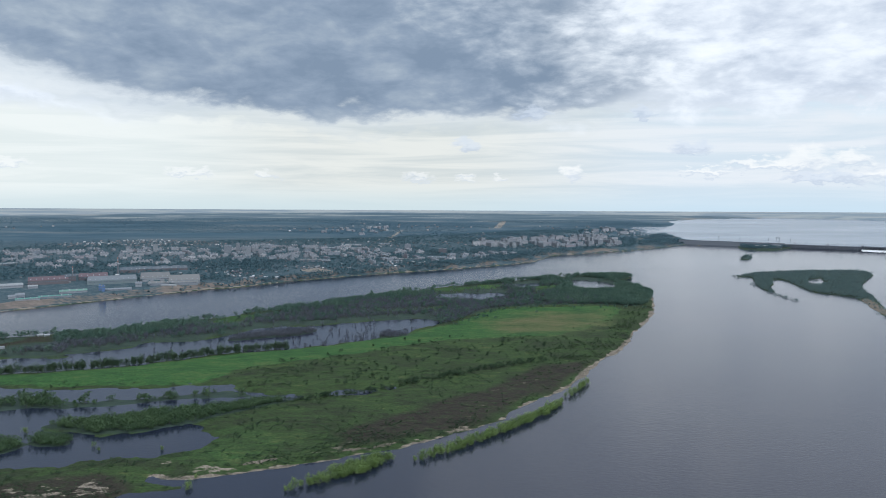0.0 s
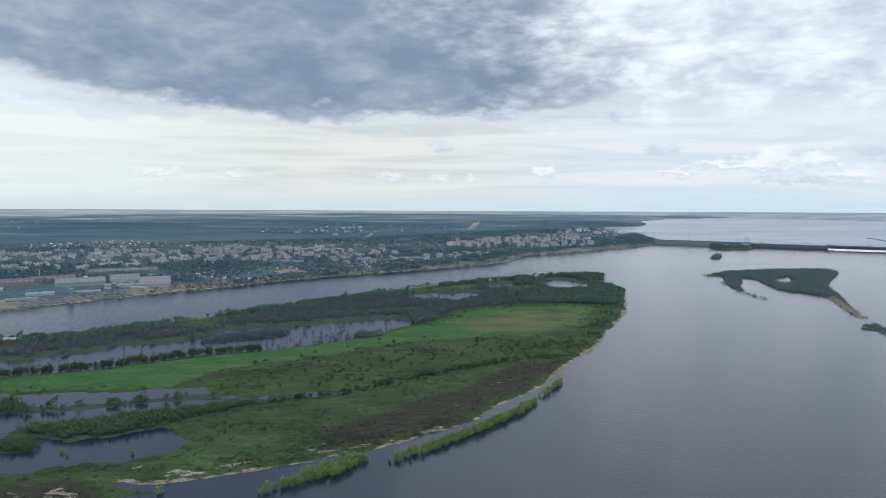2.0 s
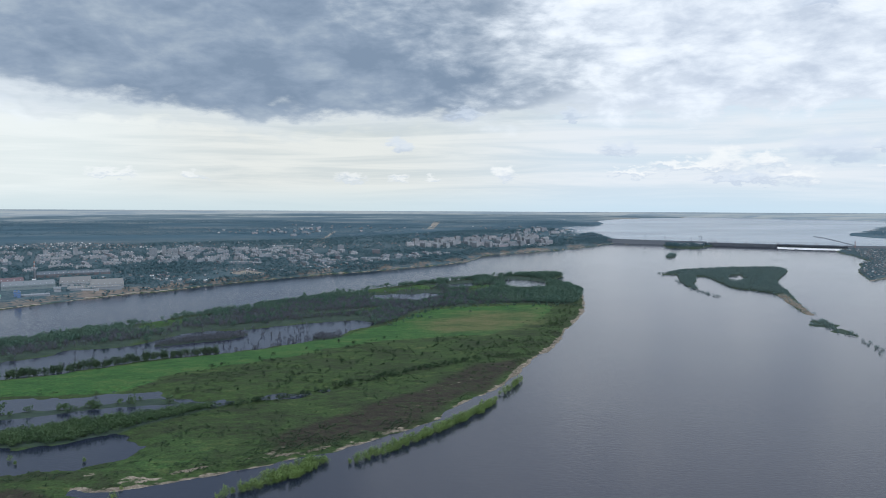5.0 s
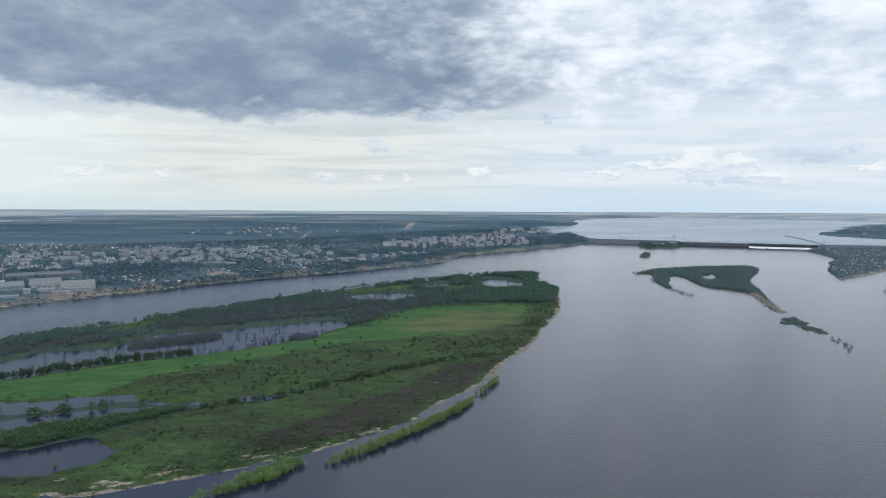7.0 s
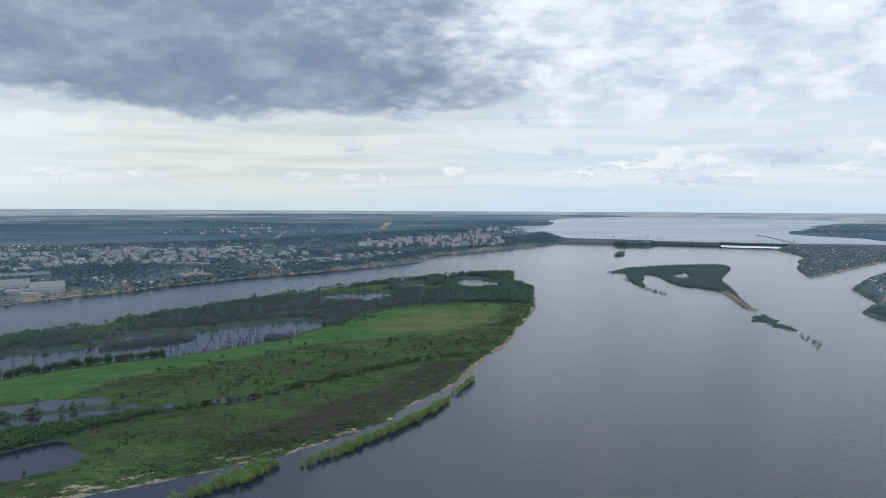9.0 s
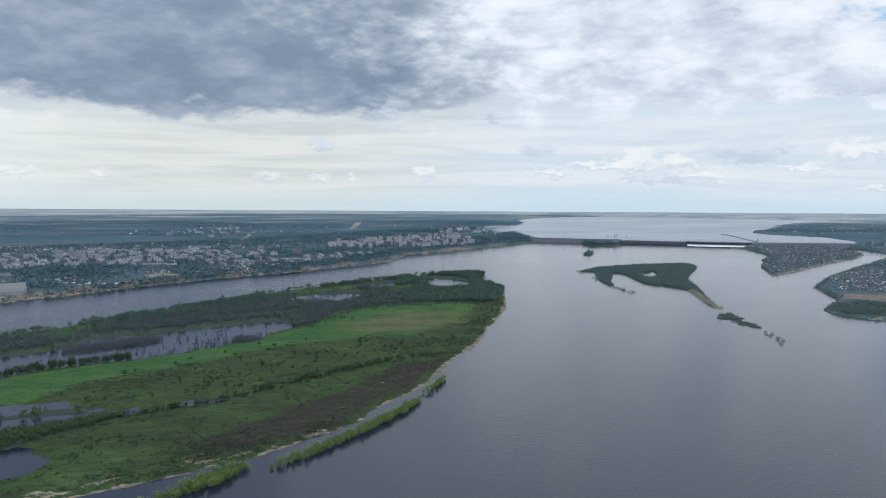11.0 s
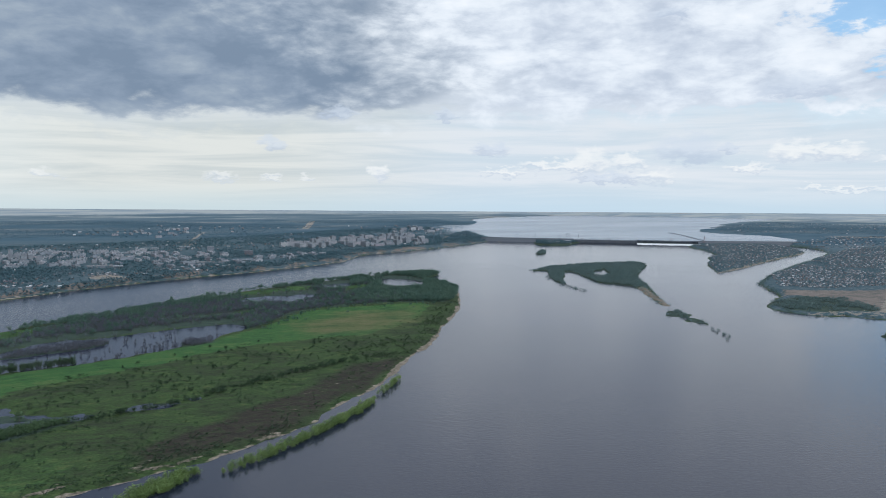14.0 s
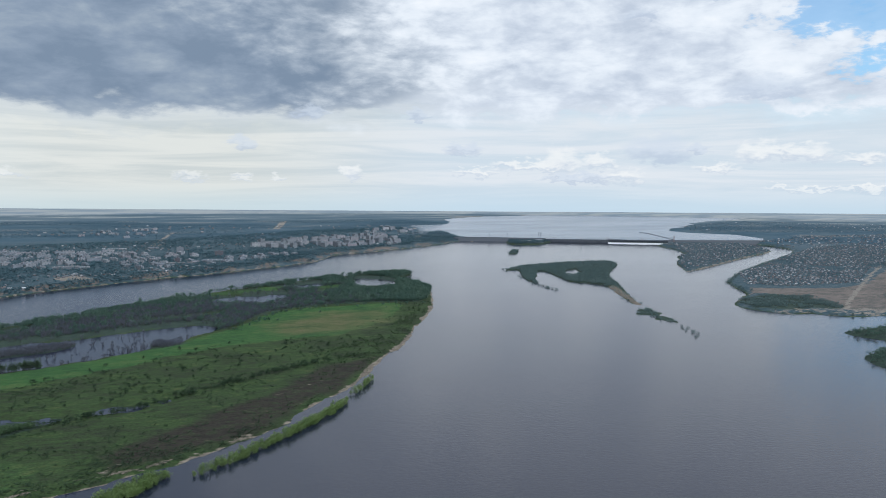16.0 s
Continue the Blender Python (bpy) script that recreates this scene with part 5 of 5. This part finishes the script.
def place_blocks(kinds, zone, gap, seed, limit, lean, group_scale=1.0):
    rng = np.random.RandomState(seed)
    spots = spread(zone, gap, seed, None, False)
    rng.shuffle(spots)
    for i, (x, y) in enumerate(spots[:limit]):
        k = kinds[rng.randint(len(kinds))]
        a = lean + rng.choice([0, 0, 0, 90]) + rng.normal(0, 4)
        m = pose(x, y, level(x, y) - 0.2, 0, 0, a)
        if k.get("used"):
            copy_thing(k, m)
        else:
            k.matrix_basis, k["used"] = m, 1


def build_town():
    build_landmarks()
    chimney(-717, 1378, 28.0)
    chimney(-670, 1468, 36.5)
    far_group = "apartment blocks of the town"
    long_block = block_thing("apartment_block", "long pale grey apartment block between town trees", "apartment building", far_group, 34, 8, 3, BLOCK_WALL, BLOCK_ROOF, 2.2, 4)
    mid_block = block_thing("apartment_block", "pale plastered apartment block between town trees", "apartment building", far_group, 21, 8, 3, BLOCK_WALL, BLOCK_ROOF, 2.2, 3)
    high_block = block_thing("apartment_block", "tall pale apartment block on the river heights", "apartment building", far_group, 30, 9, 5, BLOCK_WALL, BLOCK_ROOF, 2.6, 3)
    point_block = block_thing("apartment_block", "pale tall apartment block with a square plan", "apartment building", far_group, 18, 14, 6, WHITE_WALL, BLOCK_ROOF, 2.6, 1)
    low_block = block_thing("public_building", "low pale public building among trees", "building", far_group, 19, 11, 2, BLOCK_WALL, BLOCK_ROOF, 3.0, 1)
    place_blocks([long_block, mid_block, long_block, low_block], DISTRICT_A, 44, 201, 72, 40)
    place_blocks([long_block, mid_block, mid_block, low_block], DISTRICT_B, 38, 202, 90, 38)
    place_blocks([high_block, mid_block, point_block, high_block, long_block], DISTRICT_C, 38, 203, 85, 25)
    place_blocks([low_block, mid_block, low_block], DISTRICT_D, 40, 204, 40, 38)
    place_blocks([low_block, mid_block], DISTRICT_E, 75, 205, 16, 30)
    place_blocks([high_block, mid_block], DISTRICT_F, 62, 206, 14, 25)


def many_houses(name, label, points, seed, size=1.0):
    """Houses past counting as one object: walls and pitched roofs."""
    rng = np.random.RandomState(seed)
    z = stand(points)
    vs, fs, ms, ts, k = [], [], [], [], 0
    for (x, y), g in zip(points, z):
        w, d, h = rng.uniform(3.5, 6.5) * size, rng.uniform(3, 4.2) * size, rng.uniform(1.6, 2.2) * size
        a = rng.choice([20, 110]) + rng.normal(0, 12)
        c, s = math.cos(radians(a)), math.sin(radians(a))
        t = rng.uniform()
        for m, (v, f) in enumerate((box_shape(0, 0, -0.6, w, d, h + 0.6), gable_shape(w, d, h, d * rng.uniform(0.22, 0.42)))):
            vs.append(np.stack([v[:, 0] * c - v[:, 1] * s + x, v[:, 0] * s + v[:, 1] * c + y, v[:, 2] + g], -1))
            fs += [tuple(dict.fromkeys((q + k).tolist())) for q in f]
            ms += [m] * len(f)
            ts += [t] * len(v)
            k += len(v)
    me = bpy.data.meshes.new(name)
    me.from_pydata(np.vstack(vs).tolist(), [], fs)
    me.materials.append(MANY_WALL)
    me.materials.append(MANY_ROOF)
    me.polygons.foreach_set("material_index", np.array(ms, np.int32))
    me.attributes.new("tint", "FLOAT", "POINT").data.foreach_set("value", np.array(ts, np.float32))
    tagged(new(name, me), label, "houses", kind="stuff")


def house_kind(k):
    rng = np.random.RandomState(300 + k)
    w, d, h = rng.uniform(2.8, 4.4), rng.uniform(2.3, 3.1), rng.uniform(1.3, 1.7)
    root = tagged(new("house"), "small village house with a pitched roof among gardens", "house", "houses of the east bank village")
    part("wall", solid("wall", [box_shape(0, 0, -0.8, w, d, h + 0.8)], HOUSE_WALL), root)
    part("roof", solid("roof", [gable_shape(w, d, h, d * 0.36), box_shape(w * 0.2, d * 0.12, h + 0.5, 0.5, 0.5, 1.3)], HOUSE_ROOF), root)
    return root


def build_villages():
    def plots(x, y):
        return 0.85 * ease(waves(x, y, 90, 81, 2), -1.0, -0.2)
    homes = spread(VILLAGE, 9.6, 210, plots, False)
    homes = dry_land(homes[homes[:, 0] < 2300], 1.0)
    homes = homes[np.argsort(np.hypot(homes[:, 0], homes[:, 1]))]
    kinds = [house_kind(k) for k in range(6)]
    rng = np.random.RandomState(211)
    for i, (x, y) in enumerate(homes[:280]):
        m = pose(x, y, level(x, y), 0, 0, rng.choice([20, 110]) + rng.normal(0, 10))
        if i < 6:
            kinds[i].matrix_basis = m
        else:
            copy_thing(kinds[i % 6], m)
    many_houses("village_houses", "hundreds of small houses with grey and brown roofs", homes[280:], 212, 0.70)
    pen = dry_land(spread(PENINSULA, 11, 213, plots, False), 2.0)
    many_houses("peninsula_houses", "small houses among trees on a river spit", pen, 214, 0.68)
    far = spread(FAR_VILLAGE, 48, 215, lambda x, y: 0.5 * ease(waves(x, y, 200, 82, 2), -0.6, 0.3), False)
    many_houses("far_houses", "distant pale houses on the far plain", np.vstack([dry_land(far, 5), spread(EAST_PLAIN, 24, 223, plots, False)]), 216, 1.05)
    west = np.vstack([spread(HOUSES_W, 15, 217, lambda x, y: 0.7 * ease(waves(x, y, 70, 83, 2), -0.4, 0.3), False),
                      spread(HOUSES_FAR, 20, 218, lambda x, y: 0.8 + 0 * x, False),
                      spread(CITY, 36, 219, lambda x, y: 0.6 * ease(waves(x, y, 180, 84, 2), -0.3, 0.4), False)])
    many_houses("town_houses", "small town houses and sheds on the bluff", dry_land(west, 6), 220, 1.15)
    pale = spread([(-1500, 2500), (700, 3100), (600, 3700), (-2000, 3100)], 60, 221, lambda x, y: 0.5 * ease(waves(x, y, 260, 85, 2), 0.1, 0.7), False)
    many_houses("plain_houses", "scattered settlements far out on the plain", pale, 222, 1.6)


def build_town_trees():
    def dense(x, y):
        return 0.25 + 0.75 * ease(waves(x, y, 110, 90, 3), -0.4, 0.4)
    pts = spread(CITY, 11.0, 230, dense, False)
    bank = WEST_SHORE[1:17] + [(x * 1.22, y * 1.22) for x, y in WEST_SHORE[16:0:-1]]
    pts = np.vstack([pts, spread(bank, 9.5, 248, lambda x, y: 0.85 * ease(waves(x, y, 55, 94, 3), -0.5, 0.25) * ease(x, -640, -420), False)])
    pts = np.vstack([pts, spread(PINE_GAP, 9.5, 231, lambda x, y: 0.85 + 0 * x, False), spread(BLUFF_WOOD, 7.5, 232, lambda x, y: 0.9 * ease(waves(x, y, 60, 91, 2), -0.8, -0.1), False)])
    lot = np.array(SAND_LOT, float)
    pts = pts[inside_by(lot, pts[:, 0], pts[:, 1], 20) < -3]
    works = (pts[:, 0] > -800) & (pts[:, 0] < -430) & (pts[:, 1] < 1420) & (np.random.RandomState(3).uniform(0, 1, len(pts)) < 0.3)
    thicket("town_trees", "dense dark town trees between the buildings", "trees", dry_land(pts[~works], 1.0), FAR_TREE, HAZY_TOWN_LEAF, 4.5, 8, 233, False)
    pts = np.vstack([spread(VILLAGE, 6.8, 234, lambda x, y: 0.30 + 0.65 * ease(waves(x, y, 40, 96, 3), -0.6, 0.3), False), spread(PENINSULA, 6.8, 235, lambda x, y: 0.8 + 0 * x, False)])
    thicket("garden_trees", "dark garden trees between village houses", "trees", dry_land(pts, 1.0), FAR_TREE, HAZY_TOWN_LEAF, 2.2, 4.0, 236, False)
    east = np.vstack([spread(EAST_WOOD, 4.6, 237, lambda x, y: 0.9 * ease(waves(x, y, 30, 92, 3), -0.35, 0.25)), along(EAST_FRINGE_A, 5, 4, 238, 0.95), along(EAST_FRINGE_A, 7, 9, 239, 0.8), along(EAST_FRINGE_B, 7, 4, 240, 0.75),
                      spread([(1150, 1000), (1350, 1080), (1400, 960), (1150, 930)], 14, 241)])
    thicket("bank_wood", "dark green wood along the east bank", "wood", dry_land(east, -0.5), MID, HAZY_ISLE_LEAF, 2.2, 5.4, 242)
    def woods(x, y):
        return ease(waves(x * 0.5, y, 300, 93, 3), -0.25, 0.5) * 0.9
    far = spread([(-2600, 2150), (-1200, 2050), (-500, 2250), (250, 2450), (760, 2500), (880, 2900), (1080, 3400), (1000, 3900), (-2800, 3900)], 19, 243, woods, False)
    far = np.vstack([far, spread(FAR_VILLAGE, 19, 244, lambda x, y: 0.9 + 0 * x, False), spread(EAST_PLAIN, 17, 247, lambda x, y: 0.75 + 0 * x, False), spread([(1900, 2050), (2700, 1900), (3400, 2500), (3050, 2250), (2300, 2350)], 26, 245, woods, False)])
    thicket("far_woods", "woods far out on the plain, leaves tinted blue for haze", "woods", dry_land(far, 4), FAR_CLUMP, HAZY_FAR_LEAF, 2.4, 4.2, 246, False)


build_town()
build_villages()
build_town_trees()


# ---------------------------------------------------------------- the dam
def dam_pose(s, across=0.0, z=0.0):
    """A place s metres along the dam, across to the reservoir side; x runs along the dam."""
    p = SHORE_END + DAM_WAY * s + Vector((-DAM_WAY.y, DAM_WAY.x, 0)) * across
    return pose(p.x, p.y, z, 0, 0, math.degrees(DAM_TURN))


S_ISLE, S_HOUSE, S_SPILL = [(Vector((*DAM_LINE[k], 0)) - SHORE_END).length for k in (1, 2, 3)]


def bank_shape(long, high, crest, foot):
    """An earth bank with sloping sides, along x."""
    v = np.array([(x, y, z) for x in (0, long) for y, z in ((-foot, -1.5), (-crest, high), (crest, high), (foot, -1.5))])
    return v, np.array([(0, 1, 5, 4), (1, 2, 6, 5), (2, 3, 7, 6), (0, 3, 2, 1), (4, 5, 6, 7)])


def bank(s0, s1, place=None):
    root = tagged(new("embankment"), "long grey stone-faced earth dam with a road on its crest", "embankment", kind="structure")
    part("bank", solid("bank", [bank_shape(s1 - s0, 12.0, 7, 26)], STONE_FACE), root)
    part("road", solid("road", [box_shape((s1 - s0) / 2, 0, 12.0, s1 - s0, 9, 0.25)], BLOCK_ROOF), root)
    part("parapet", solid("parapet", [box_shape((s1 - s0) / 2, side * 6.2, 12.0, s1 - s0, 0.4, 1.1) for side in (-1, 1)], CONCRETE), root)
    root.matrix_basis = dam_pose(s0) if place is None else place


def build_dam():
    bank(-60, S_ISLE + 8)
    bank(S_ISLE + 8, S_HOUSE - 4)
    a, b = Vector((*DAM_LINE[4], 0)), Vector((*DAM_LINE[5], 0))
    w = b - a
    bank(0, w.length + 30, pose(a.x, a.y, 0, 0, 0, math.degrees(math.atan2(w.y, w.x))))
    # power house
    long = S_SPILL - S_HOUSE
    root = tagged(new("power_house"), "long dark grey power house of the dam with many piers", "power station")
    part("body", solid("body", [box_shape(long / 2, 4, -3, long, 22, 12.5)], CONCRETE), root)
    part("gallery", solid("gallery", [box_shape(long / 2, -1, 9.5, long, 12, 4.2)], DARK_STEEL), root)
    part("deck", solid("deck", [box_shape(long / 2, 6, 13.7, long, 24, 0.8)], CONCRETE), root)
    pier = solid("pier", [box_shape(0, -9, -3, 3.0, 7, 11.5), box_shape(0, -7.5, 8.5, 1.6, 3.4, 5)], CONCRETE)
    gate = solid("gate", [box_shape(0, -7.2, -1, 6.0, 0.5, 6.5)], DARK_STEEL)
    count = 22
    for k in range(count + 1):
        part("pier", pier, root, place=pose(k * long / count, 0, 0))
    for k in range(count):
        part("gate", gate, root, place=pose((k + 0.5) * long / count, 0, 0))
    root.matrix_basis = dam_pose(S_HOUSE) @ Matrix.Diagonal((1, 1, 0.74, 1))
    # spillway
    long = DAM_LONG - S_SPILL + 5
    root = tagged(new("spillway"), "low concrete spillway with open gates and white water", "spillway")
    part("deck", solid("deck", [box_shape(long / 2, 2, 10.2, long, 11, 1.0)], CONCRETE), root)
    part("rail", solid("rail", [box_shape(long / 2, side, 11.2, long, 0.3, 1.1) for side in (-3.2, 7.2)], DARK_STEEL), root)
    part("apron", solid("apron", [(np.array([(x, y, z) for x in (0, long) for y, z in ((-30, -0.6), (-6, 2.0), (9, 3.0), (9, -3))]), np.array([(0, 1, 5, 4), (1, 2, 6, 5), (2, 3, 7, 6), (0, 3, 2, 1), (4, 5, 6, 7)]))], FOAM), root)
    pier = solid("pier", [box_shape(0, 0, -3, 1.6, 16, 13.2)], CONCRETE)
    gate = solid("gate", [box_shape(0, 3, 4.0, 6.5, 0.5, 6.4)], DARK_STEEL)
    count = 26
    for k in range(count + 1):
        part("pier", pier, root, place=pose(k * long / count, 0, 0))
    for k in range(count):
        part("gate", gate, root, place=pose((k + 0.5) * long / count, 0, 0))
    root.matrix_basis = dam_pose(S_SPILL)
    # churned white water below the gates
    xs, ys = np.meshgrid(np.arange(0, long, 2.0), np.arange(-75, -20, 2.0))
    shape = xs.shape
    xs, ys = xs.ravel(), ys.ravel()
    z = 0.5 * waves(xs, ys * 0.6, 14, 95, 3) + 1.1 * ease(ys, -70, -24) - 0.45
    i = np.arange(len(xs)).reshape(shape)
    foam = make_mesh("foam", np.stack([xs, ys, z], -1), np.stack([i[:-1, :-1], i[:-1, 1:], i[1:, 1:], i[1:, :-1]], -1).reshape(-1, 4), FOAM)
    tagged(new("foam", foam), "churned white foam below the open spillway gates", "foam", kind="stuff").matrix_basis = dam_pose(S_SPILL)


def lattice_mast(name, label, high, arms, mat):
    root = tagged(new(name), label, "pylon", "pylons along the dam")
    r, t = high * 0.09, high * 0.016
    th = high * 0.011
    leg = solid("leg", [stem_shape((r, r, -1), (t, t, high), th, th * 0.7, 4)], mat)
    for k in range(4):
        part("leg", leg, root, place=pose(0, 0, 0, 0, 0, 90 * k))
    braces = []
    n = 7
    for k in range(n):
        z0, z1 = high * k / n, high * (k + 1) / n
        a, b = r + (t - r) * k / n, r + (t - r) * (k + 1) / n
        for sx, sy, ex, ey in ((-1, -1, 1, -1), (1, -1, 1, 1), (1, 1, -1, 1), (-1, 1, -1, -1)):
            braces.append(stem_shape((sx * a, sy * a, z0), (ex * b, ey * b, z1), th * 0.5, th * 0.5, 3))
    part("bracing", solid("bracing", [(v, np.column_stack([f])) for v, f in braces], mat), root)
    for k in range(arms):
        z = high * (0.74 + 0.11 * k)
        part("cross_arm", solid("cross_arm", [stem_shape((-high * 0.15, 0, z), (high * 0.15, 0, z), th * 0.8, th * 0.8, 4), stem_shape((-high * 0.15, 0, z), (0, 0, z + high * 0.05), th * 0.5, th * 0.5, 3), stem_shape((high * 0.15, 0, z), (0, 0, z + high * 0.05), th * 0.5, th * 0.5, 3)], mat), root)
    return root


def gantry_crane():
    root = tagged(new("gantry_crane"), "dark gantry crane standing on the dam deck", "crane", "cranes on the dam")
    leg = solid("leg", [box_shape(0, 0, 0, 0.8, 0.8, 8)], RUST_STEEL)
    for x, y in ((-4, -4), (4, -4), (4, 4), (-4, 4)):
        part("leg", leg, root, place=pose(x, y, 0))
    part("bridge", solid("bridge", [box_shape(0, 0, 8, 10, 10, 1.6), box_shape(0, -6, 8.4, 2, 6, 1.0)], DARK_STEEL), root)
    part("cab", solid("cab", [box_shape(0, 1, 9.6, 4.5, 4.5, 2.6)], RUST_STEEL), root)
    return root


def build_dam_gear():
    tall = lattice_mast("pylon", "tall lattice power pylon beside the dam", 30, 3, DARK_STEEL)
    small = lattice_mast("mast", "slim lattice line mast on the dam deck", 9, 1, DARK_STEEL)
    rust = lattice_mast("pylon", "red painted lattice pylon at the dam end", 24, 2, RUST_STEEL)
    rust.matrix_basis = dam_pose(DAM_LONG + 22, -12, 6)
    first = True
    for s, high in ((70, 1.0), (S_ISLE, 1.0), (225, 0.9), (250, 1.15), (258, 1.15), (292, 0.95), (S_HOUSE + 60, 0.6), (S_HOUSE + 150, 0.6)):
        high *= 0.62
        m = dam_pose(s, 22 if s > S_ISLE + 10 else 8, 10.5) @ Matrix.Scale(high, 4)
        if first:
            tall.matrix_basis, first = m, False
        else:
            copy_thing(tall, m).scale = (high,) * 3
    spots = np.linspace(S_HOUSE + 4, S_SPILL - 4, 13)
    for k, s in enumerate(spots):
        m = dam_pose(s, 10, 10.6)
        if k:
            copy_thing(small, m)
        else:
            small.matrix_basis = m
    crane = gantry_crane()
    for k, s in enumerate((S_HOUSE + 25, S_HOUSE + 120, S_SPILL + 4, S_SPILL + 120)):
        m = dam_pose(s, 3, 10.6 if s < S_SPILL + 2 else 11.2) @ Matrix.Scale(0.55, 4)
        if k:
            copy_thing(crane, m).scale = (0.55,) * 3
        else:
            crane.matrix_basis = m
    # the island between the dam halves
    pts = spread(DAM_ISLE, 9, 250, lambda x, y: 0.7 + 0 * x, False)
    thicket("dam_isle_trees", "dark trees on the island at the dam foot", "trees", dry_land(pts, 0.3), FULL, HAZY_TOWN_LEAF, 5, 9, 251)
    for k, (x, y, w, d, h) in enumerate(((1040, 2330, 40, 14, 8), (1095, 2345, 26, 14, 10), (1075, 2300, 30, 10, 5))):
        ob = hall_thing("station_building", "pale service building at the foot of the dam", "building", w, d, h, WHITE_WALL, BLOCK_WALL, 4, "service buildings at the dam")
        ob.matrix_basis = pose(x, y, level(x, y), 0, 0, facing(x, y))
    # breakwater in the reservoir
    p = rounded(BREAKWATER[:4], 6, False)
    d = np.gradient(p, axis=0)
    n = np.stack([-d[:, 1], d[:, 0]], -1) / np.linalg.norm(d, axis=1)[:, None]
    rings = np.stack([np.column_stack([p + side * n, np.full(len(p), z)]) for side, z in ((-6, 9.6), (-2, 11.6), (2, 11.6), (6, 9.6))], 1)
    faces = [(4 * k + r, 4 * k + r + 1, 4 * k + r + 5, 4 * k + r + 4) for k in range(len(p) - 1) for r in range(3)]
    pieces = [(rings.reshape(-1, 3), np.array(faces))]
    tagged(new("breakwater", solid("breakwater", pieces, CONCRETE)), "thin stone breakwater curving into the reservoir", "breakwater")


build_dam()
build_dam_gear()
